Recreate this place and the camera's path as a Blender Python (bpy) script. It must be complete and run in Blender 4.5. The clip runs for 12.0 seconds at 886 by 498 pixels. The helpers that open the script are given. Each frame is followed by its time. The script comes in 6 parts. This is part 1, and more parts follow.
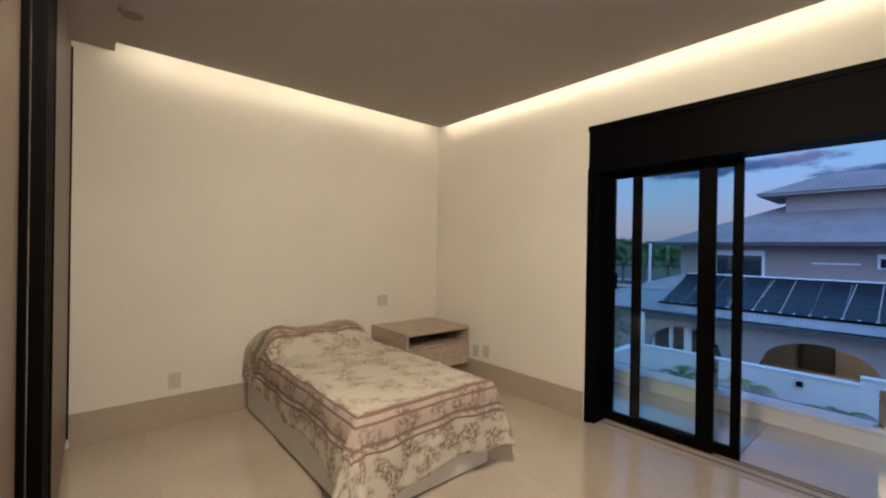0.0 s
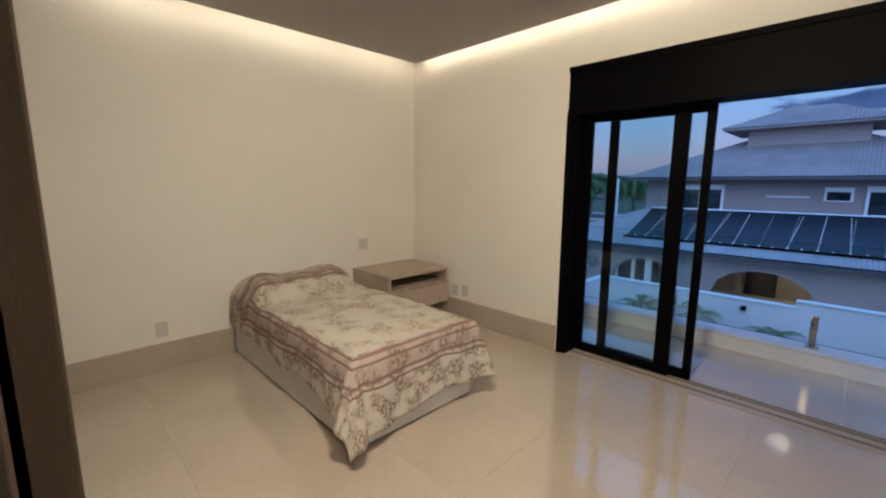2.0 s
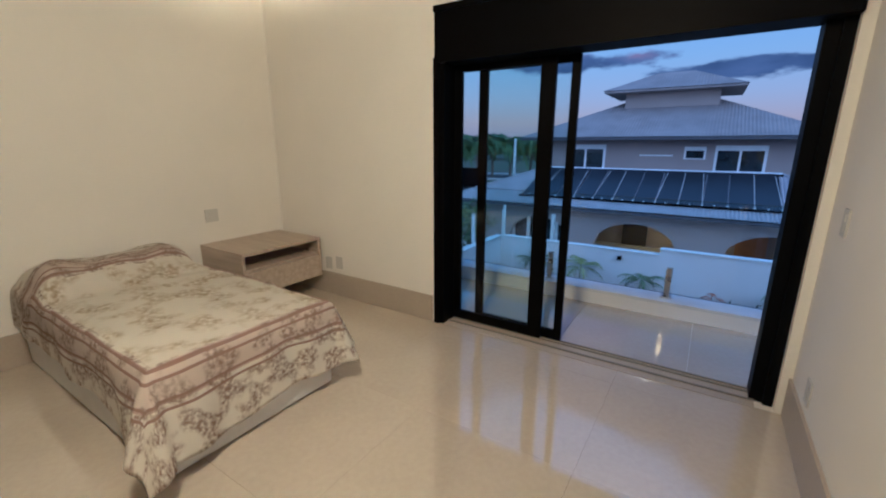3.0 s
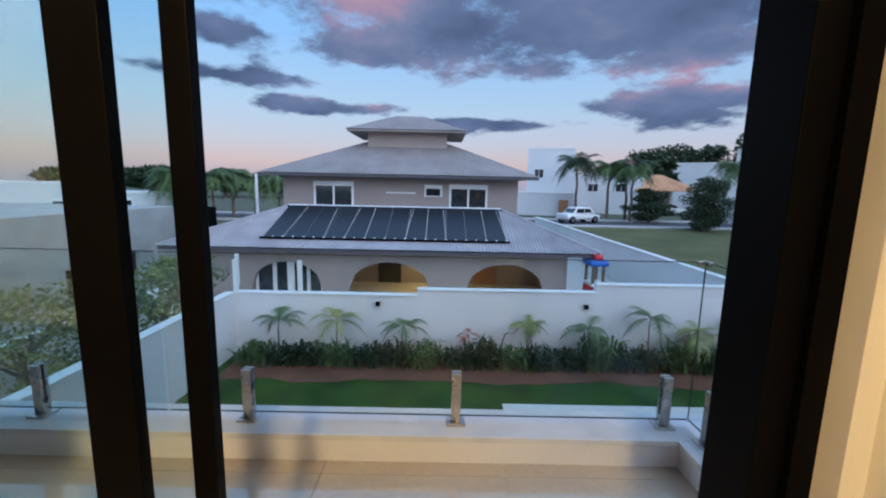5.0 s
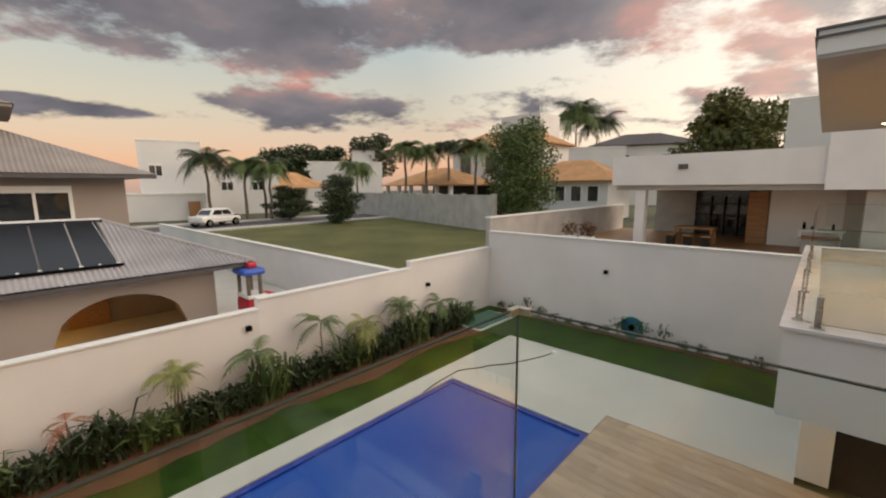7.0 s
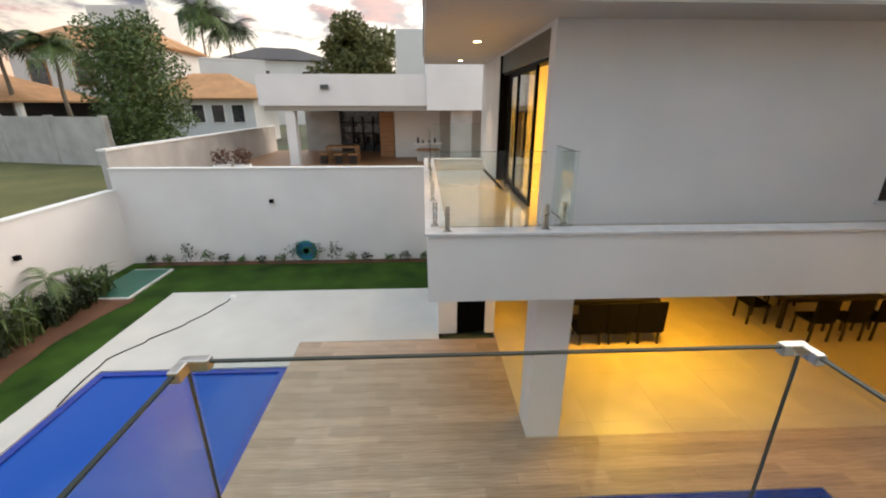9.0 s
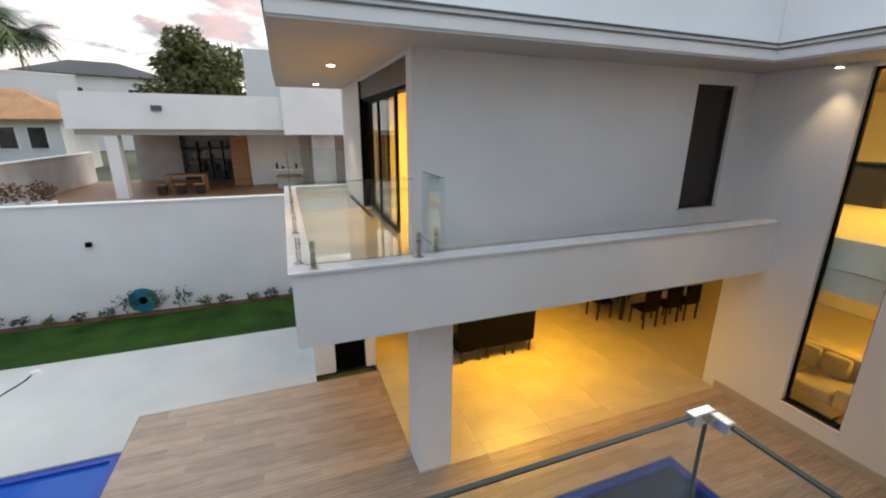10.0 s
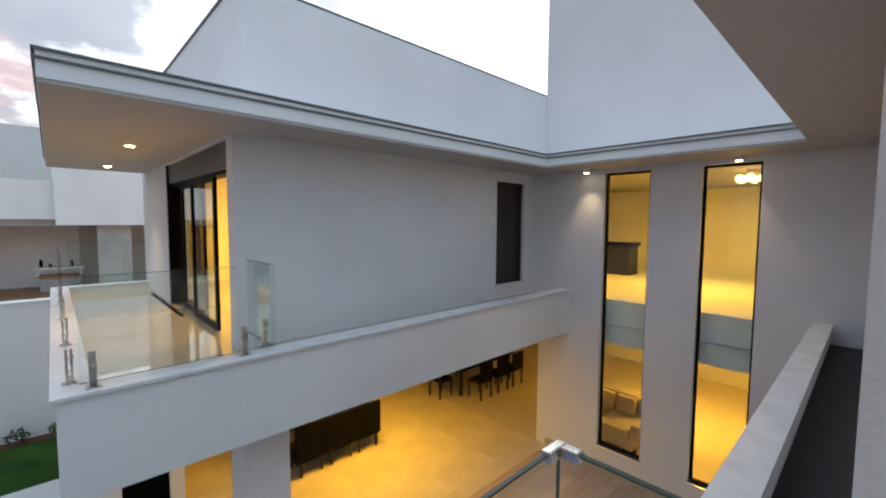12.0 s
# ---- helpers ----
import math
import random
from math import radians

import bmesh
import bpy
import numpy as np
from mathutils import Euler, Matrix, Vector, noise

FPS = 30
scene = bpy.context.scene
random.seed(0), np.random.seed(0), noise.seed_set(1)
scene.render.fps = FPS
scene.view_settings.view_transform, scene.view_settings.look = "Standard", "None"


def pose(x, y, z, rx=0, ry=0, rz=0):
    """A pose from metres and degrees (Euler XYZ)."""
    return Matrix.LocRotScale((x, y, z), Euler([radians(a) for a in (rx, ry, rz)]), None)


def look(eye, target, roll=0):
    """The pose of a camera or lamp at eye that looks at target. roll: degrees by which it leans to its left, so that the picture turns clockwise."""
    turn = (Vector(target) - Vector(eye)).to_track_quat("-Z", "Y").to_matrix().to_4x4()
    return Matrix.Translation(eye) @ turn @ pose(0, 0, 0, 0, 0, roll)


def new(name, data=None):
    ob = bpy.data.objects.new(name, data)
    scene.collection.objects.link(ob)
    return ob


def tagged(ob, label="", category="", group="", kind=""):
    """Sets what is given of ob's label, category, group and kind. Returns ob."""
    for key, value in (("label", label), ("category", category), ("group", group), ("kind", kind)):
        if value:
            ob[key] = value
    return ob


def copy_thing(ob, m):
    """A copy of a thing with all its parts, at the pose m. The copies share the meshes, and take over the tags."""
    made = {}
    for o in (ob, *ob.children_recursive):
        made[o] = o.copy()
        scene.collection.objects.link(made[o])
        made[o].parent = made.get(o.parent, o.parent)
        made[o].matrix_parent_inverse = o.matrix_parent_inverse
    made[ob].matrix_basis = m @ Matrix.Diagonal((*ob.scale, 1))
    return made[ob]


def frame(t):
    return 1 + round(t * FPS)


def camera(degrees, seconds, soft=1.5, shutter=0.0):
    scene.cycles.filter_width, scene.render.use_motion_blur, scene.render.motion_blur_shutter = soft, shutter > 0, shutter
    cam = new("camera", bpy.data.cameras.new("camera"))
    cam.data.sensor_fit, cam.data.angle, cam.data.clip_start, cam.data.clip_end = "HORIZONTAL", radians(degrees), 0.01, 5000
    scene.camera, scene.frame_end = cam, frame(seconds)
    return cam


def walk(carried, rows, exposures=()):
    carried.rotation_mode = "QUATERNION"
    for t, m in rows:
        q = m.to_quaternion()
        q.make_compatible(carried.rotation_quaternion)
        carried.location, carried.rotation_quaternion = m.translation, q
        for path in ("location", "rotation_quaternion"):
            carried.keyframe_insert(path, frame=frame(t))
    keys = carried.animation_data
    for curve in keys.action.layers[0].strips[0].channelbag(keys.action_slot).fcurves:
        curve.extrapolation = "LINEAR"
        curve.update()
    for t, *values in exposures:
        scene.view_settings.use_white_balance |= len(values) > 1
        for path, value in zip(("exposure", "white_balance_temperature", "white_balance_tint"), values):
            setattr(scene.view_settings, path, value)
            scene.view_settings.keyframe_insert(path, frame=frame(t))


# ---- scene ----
cam = camera(94.3, 12.0, soft=2.1)
PATH = [
    (0, (0.782, 0.192, 1.446), (2.079, 1.714, 1.442), 0.9),
    (0.5, (0.745, 0.222, 1.491), (2.067, 1.723, 1.467), 0.9),
    (1, (0.672, 0.24, 1.529), (1.996, 1.736, 1.44), 0.8),
    (1.5, (0.646, 0.23, 1.55), (1.978, 1.709, 1.354), 0.6),
    (2, (0.679, 0.205, 1.528), (2.064, 1.614, 1.215), 0.3),
    (2.5, (0.818, 0.181, 1.52), (2.308, 1.448, 1.099), 0.1),
    (3, (1.194, 0.177, 1.503), (2.825, 1.227, 1.014), 0.1),
    (3.2, (1.359, 0.208, 1.515), (3.052, 1.147, 1.013), 0.0),
    (4.8, (2.925, 0.419, 1.484), (4.89, 0.525, 1.127), 1.5),
    (5, (3.269, 0.473, 1.393), (5.246, 0.466, 1.094), 1.2),
    (5.5, (3.707, 0.489, 1.382), (5.671, 0.164, 1.187), 1.2),
    (6, (4.111, 0.453, 1.453), (5.981, -0.247, 1.324), 1.0),
    (6.5, (4.487, 0.25, 1.398), (6.144, -0.859, 1.233), 0.2),
    (7, (4.687, 0.132, 1.392), (6.027, -1.323, 1.095), -0.4),
    (7.5, (4.829, -0.067, 1.414), (5.806, -1.753, 0.964), -0.6),
    (7.7, (4.871, -0.123, 1.421), (5.7, -1.872, 0.915), -0.5),
    (9.3, (4.871, -0.253, 1.522), (4.594, -2.118, 0.854), 0.2),
    (9.5, (4.826, -0.308, 1.541), (4.427, -2.156, 0.89), 0.3),
    (10, (4.795, -0.457, 1.517), (4.114, -2.251, 0.955), 0.4),
    (10.5, (4.79, -0.55, 1.537), (3.893, -2.277, 1.077), 0.6),
    (11, (4.821, -0.581, 1.505), (3.747, -2.235, 1.171), 0.6),
    (11.5, (4.822, -0.554, 1.483), (3.602, -2.123, 1.26), 0.5),
    (12, (4.803, -0.483, 1.457), (3.428, -1.928, 1.321), 0.4),
]
EXPOSURES = [
    (0.0, -0.12, 3780, 11), (2.0, -0.15, 3720, 11), (3.0, -0.12, 3680, 9), (4.8, 0.35, 4500, 7), (5.5, 0.65, 5400, 5),
    (6.5, 0.5, 8000, 10), (7.7, 0.78, 8000, 11), (9.3, 1.15, 6750, 7), (10.5, 1.04, 6250, 6), (12.0, 0.93, 5950, 6),
]
walk(cam, [(t, look(eye, target, roll)) for t, eye, target, roll in PATH], EXPOSURES)

# ---- sky and sun ----
SUN_AZ, SUN_EL = radians(229), radians(2.5)      # towards (-x, -y): dusk behind the house


def ramp(nt, stops, interp="LINEAR"):
    r = nt.nodes.new("ShaderNodeValToRGB")
    r.color_ramp.interpolation = interp
    els = r.color_ramp.elements
    while len(els) < len(stops):
        els.new(0.5)
    for e, (p, c) in zip(els, stops):
        e.position = p
        e.color = (*c, 1) if len(c) == 3 else c
    return r


def build_world():
    world = bpy.data.worlds.new("dusk_sky")
    scene.world = world
    world.use_nodes = True
    nt = world.node_tree
    nt.nodes.clear()
    N, L = nt.nodes.new, nt.links.new
    out, bg = N("ShaderNodeOutputWorld"), N("ShaderNodeBackground")
    co = N("ShaderNodeTexCoord")
    sky = N("ShaderNodeTexSky")
    sky.sky_type, sky.sun_disc = "NISHITA", False
    sky.sun_elevation, sky.sun_rotation = SUN_EL, SUN_AZ
    sep = N("ShaderNodeSeparateXYZ")
    L(co.outputs["Generated"], sep.inputs[0])
    # dusk gradient: peach at the horizon, pale blue above
    grad = ramp(nt, [(0.0, (0.44, 0.34, 0.34)), (0.05, (0.64, 0.40, 0.33)), (0.10, (0.58, 0.46, 0.42)), (0.17, (0.50, 0.50, 0.48)),
                     (0.32, (0.34, 0.46, 0.57)), (0.6, (0.45, 0.58, 0.75)), (1.0, (0.60, 0.70, 0.85))])
    L(sep.outputs["Z"], grad.inputs[0])
    # brighter towards the afterglow
    dot = N("ShaderNodeVectorMath")
    dot.operation = "DOT_PRODUCT"
    L(co.outputs["Generated"], dot.inputs[0])
    dot.inputs[1].default_value = (-0.72, -0.62, 0.3)
    glow = N("ShaderNodeMapRange")
    glow.inputs["From Min"].default_value, glow.inputs["From Max"].default_value = 0.0, 1.0
    glow.inputs["To Min"].default_value, glow.inputs["To Max"].default_value = 0.0, 1.0
    L(dot.outputs["Value"], glow.inputs["Value"])
    warm = N("ShaderNodeMix")
    warm.data_type = "RGBA"
    L(glow.outputs[0], warm.inputs["Factor"])
    L(grad.outputs[0], warm.inputs["A"])
    warm.inputs["B"].default_value = (1.25, 1.18, 1.16, 1)
    # Nishita share
    mixs = N("ShaderNodeMix")
    mixs.data_type, mixs.blend_type = "RGBA", "ADD"
    mixs.inputs["Factor"].default_value = 0.05
    L(warm.outputs["Result"], mixs.inputs["A"])
    L(sky.outputs[0], mixs.inputs["B"])
    # clouds: project the direction onto a flat deck
    addz = N("ShaderNodeMath")
    addz.operation = "ADD"
    addz.inputs[1].default_value = 0.22
    L(sep.outputs["Z"], addz.inputs[0])
    mx = N("ShaderNodeMath")
    mx.operation = "MAXIMUM"
    mx.inputs[1].default_value = 0.05
    L(addz.outputs[0], mx.inputs[0])
    div = N("ShaderNodeVectorMath")
    div.operation = "DIVIDE"
    comb = N("ShaderNodeCombineXYZ")
    for i in (0, 1, 2):
        L(mx.outputs[0], comb.inputs[i])
    L(co.outputs["Generated"], div.inputs[0])
    L(comb.outputs[0], div.inputs[1])
    off = N("ShaderNodeVectorMath")
    off.operation = "ADD"
    spin = N("ShaderNodeVectorRotate")
    spin.rotation_type = "Z_AXIS"
    spin.inputs["Angle"].default_value = radians(-36)
    L(div.outputs[0], spin.inputs["Vector"])
    L(spin.outputs[0], off.inputs[0])
    off.inputs[1].default_value = (3.3, 1.7, 0.0)
    n1 = N("ShaderNodeTexNoise")
    n1.inputs["Scale"].default_value, n1.inputs["Detail"].default_value, n1.inputs["Roughness"].default_value = 1.5, 12.0, 0.61
    L(off.outputs[0], n1.inputs["Vector"])
    cov = N("ShaderNodeMapRange")
    cov.interpolation_type = "SMOOTHSTEP"
    cov.inputs["From Min"].default_value, cov.inputs["From Max"].default_value = 0.49, 0.60
    # cloud banks by bearing and height in degrees: middle, half widths, fullness
    def math_node(op, p, q=None):
        n = N("ShaderNodeMath")
        n.operation = op
        for k, v in enumerate((p, q)):
            if v is None:
                continue
            if isinstance(v, (int, float)):
                n.inputs[k].default_value = v
            else:
                L(v, n.inputs[k])
        return n.outputs[0]

    az = math_node("DEGREES", math_node("ARCTAN2", sep.outputs["Y"], sep.outputs["X"]))
    el = math_node("DEGREES", math_node("ARCSINE", sep.outputs["Z"]))
    field = None
    for a0, e0, wa, we, full in ((-28, 25.5, 66, 12.0, 0.42), (-34, 10.6, 26, 2.8, 0.22), (-12, 15, 14, 2.5, 0.14), (27, 17.3, 6, 1.8, 0.20), (10, 9.9, 10, 1.2, 0.20), (-6, 8.4, 13, 1.0, 0.20),
                                 (-76, 14.0, 17, 6.0, 0.09), (-128, 28, 20, 5, 0.4), (-100, 12, 9, 1.4, 0.06), (30, 12.5, 9, 0.8, 0.12)):
        u = math_node("POWER", math_node("ABSOLUTE", math_node("DIVIDE", math_node("SUBTRACT", az, a0), wa)), 2.0)
        w = math_node("POWER", math_node("ABSOLUTE", math_node("DIVIDE", math_node("SUBTRACT", el, e0), we)), 2.0)
        v = math_node("MULTIPLY", math_node("SUBTRACT", 1.0, math_node("SQRT", math_node("ADD", u, w))), full)
        field = v if field is None else math_node("MAXIMUM", field, v)
    bank = N("ShaderNodeClamp")
    bank.inputs["Min"].default_value, bank.inputs["Max"].default_value = -0.22, 0.17
    L(field, bank.inputs["Value"])
    more = N("ShaderNodeMath")
    more.operation = "ADD"
    L(n1.outputs["Fac"], more.inputs[0])
    L(bank.outputs[0], more.inputs[1])
    L(more.outputs[0], cov.inputs["Value"])
    n2 = N("ShaderNodeTexNoise")
    n2.inputs["Scale"].default_value, n2.inputs["Detail"].default_value = 1.5, 6.0
    L(div.outputs[0], n2.inputs["Vector"])
    cloudc = ramp(nt, [(0.36, (0.10, 0.11, 0.15)), (0.50, (0.17, 0.175, 0.225)), (0.58, (0.25, 0.22, 0.26)), (0.66, (0.50, 0.27, 0.27)), (0.74, (0.62, 0.42, 0.40))])
    L(n2.outputs["Fac"], cloudc.inputs[0])
    fade = N("ShaderNodeMapRange")
    fade.inputs["From Min"].default_value, fade.inputs["From Max"].default_value = 0.02, 0.10
    L(sep.outputs["Z"], fade.inputs["Value"])
    dens = N("ShaderNodeMath")
    dens.operation = "MULTIPLY"
    L(cov.outputs[0], dens.inputs[0])
    thin = N("ShaderNodeMapRange")
    thin.inputs["From Min"].default_value, thin.inputs["From Max"].default_value = 0.3, 0.9
    thin.inputs["To Min"].default_value, thin.inputs["To Max"].default_value = 1.0, 0.55
    L(dot.outputs["Value"], thin.inputs["Value"])
    both = N("ShaderNodeMath")
    both.operation = "MULTIPLY"
    L(fade.outputs[0], both.inputs[0])
    L(thin.outputs[0], both.inputs[1])
    L(both.outputs[0], dens.inputs[1])
    clouds = N("ShaderNodeMix")
    clouds.data_type = "RGBA"
    L(dens.outputs[0], clouds.inputs["Factor"])
    L(mixs.outputs["Result"], clouds.inputs["A"])
    L(cloudc.outputs[0], clouds.inputs["B"])
    L(clouds.outputs["Result"], bg.inputs["Color"])
    bg.inputs["Strength"].default_value = 0.75
    L(bg.outputs[0], out.inputs["Surface"])


build_world()
sun = new("sun", bpy.data.lights.new("sun", "SUN"))
sun.data.energy, sun.data.angle, sun.data.color = 0.8, radians(40), (1.0, 0.90, 0.84)
sun.matrix_world = look((0, 0, 0), (0.72, 0.62, -0.35))


def lamp(name, kind, at, energy, color, size=0.1, aim=None):
    ob = new(name, bpy.data.lights.new(name, kind))
    ob.data.energy, ob.data.color = energy, color
    if kind == "AREA":
        ob.data.shape, ob.data.size = "DISK", size
        ob.matrix_world = look(at, aim or (at[0], at[1], at[2] - 1))
    elif kind == "SPOT":
        ob.data.spot_size, ob.data.spot_blend, ob.data.shadow_soft_size = radians(75), 0.8, size
        ob.matrix_world = look(at, aim or (at[0], at[1], at[2] - 1))
    else:
        ob.data.shadow_soft_size = size
        ob.location = at
    return ob


WARM = (1.0, 0.51, 0.06)

# ---- materials ----
def mat(name, color, rough=0.6, metal=0.0, vary=0.12, scale=3.0, fine=60.0, bump=0.05, spec=0.5, tint=None, rand=0.0, glow=None, stretch=(1, 1, 1), coat=0.0):
    m = bpy.data.materials.new(name)
    m.use_nodes = True
    nt = m.node_tree
    N, L = nt.nodes.new, nt.links.new
    b = nt.nodes["Principled BSDF"]
    b.inputs["Metallic"].default_value = metal
    b.inputs["Specular IOR Level"].default_value = spec
    b.inputs["Coat Weight"].default_value = coat
    co = N("ShaderNodeTexCoord")
    mp = N("ShaderNodeMapping")
    mp.inputs["Scale"].default_value = stretch
    L(co.outputs["Object"], mp.inputs[0])
    big, small = N("ShaderNodeTexNoise"), N("ShaderNodeTexNoise")
    big.inputs["Scale"].default_value, big.inputs["Detail"].default_value = scale, 4.0
    small.inputs["Scale"].default_value, small.inputs["Detail"].default_value = fine, 3.0
    L(mp.outputs[0], big.inputs["Vector"])
    L(mp.outputs[0], small.inputs["Vector"])
    dark = tuple(c * (1 - vary) for c in color)
    light = tint or tuple(min(1, c * (1 + vary)) for c in color)
    r = ramp(nt, [(0.3, dark), (0.7, light)])
    L(big.outputs["Fac"], r.inputs[0])
    mixn = N("ShaderNodeMix")
    mixn.data_type, mixn.blend_type = "RGBA", "OVERLAY"
    mixn.inputs["Factor"].default_value = min(1.0, vary * 1.5)
    L(r.outputs[0], mixn.inputs["A"])
    L(small.outputs["Fac"], mixn.inputs["B"])
    last = mixn.outputs["Result"]
    if rand:
        info, hsv = N("ShaderNodeObjectInfo"), N("ShaderNodeHueSaturation")
        mr = N("ShaderNodeMapRange")
        mr.inputs["To Min"].default_value, mr.inputs["To Max"].default_value = 1 - rand, 1 + rand
        L(info.outputs["Random"], mr.inputs["Value"])
        L(mr.outputs[0], hsv.inputs["Value"])
        L(last, hsv.inputs["Color"])
        last = hsv.outputs[0]
    L(last, b.inputs["Base Color"])
    rr = N("ShaderNodeMapRange")
    rr.inputs["To Min"].default_value, rr.inputs["To Max"].default_value = max(0.02, rough * 0.85), min(1, rough * 1.15)
    L(big.outputs["Fac"], rr.inputs["Value"])
    L(rr.outputs[0], b.inputs["Roughness"])
    if bump:
        bp = N("ShaderNodeBump")
        bp.inputs["Strength"].default_value, bp.inputs["Distance"].default_value = bump, 0.02
        L(small.outputs["Fac"], bp.inputs["Height"])
        L(bp.outputs[0], b.inputs["Normal"])
    if glow:
        b.inputs["Emission Color"].default_value = (*glow[0], 1)
        b.inputs["Emission Strength"].default_value = glow[1]
    return m


def wood_mat(name, a, b_, rough=0.45, grain=(1.0, 14.0, 14.0), rand=0.12):
    m = mat(name, a, rough, 0.0, 0.15, 2.0, 40.0, 0.06, rand=rand, tint=b_, stretch=grain)
    return m


def glass_mat(name, tint=(0.93, 0.97, 0.96), rough=0.0):
    m = bpy.data.materials.new(name)
    m.use_nodes = True
    nt = m.node_tree
    nt.nodes.clear()
    N, L = nt.nodes.new, nt.links.new
    o, t, g, mx, fr = N("ShaderNodeOutputMaterial"), N("ShaderNodeBsdfTransparent"), N("ShaderNodeBsdfGlossy"), N("ShaderNodeMixShader"), N("ShaderNodeLayerWeight")
    t.inputs[0].default_value = (*tint, 1)
    g.inputs["Roughness"].default_value = rough
    fr.inputs[0].default_value = 0.5
    pw, sc_ = N("ShaderNodeMath"), N("ShaderNodeMapRange")
    pw.operation = "POWER"
    pw.inputs[1].default_value = 4.0
    L(fr.outputs["Facing"], pw.inputs[0])
    sc_.inputs["To Min"].default_value, sc_.inputs["To Max"].default_value = 0.03, 0.95
    L(pw.outputs[0], sc_.inputs["Value"])
    L(sc_.outputs[0], mx.inputs[0])
    L(t.outputs[0], mx.inputs[1])
    L(g.outputs[0], mx.inputs[2])
    L(mx.outputs[0], o.inputs[0])
    return m


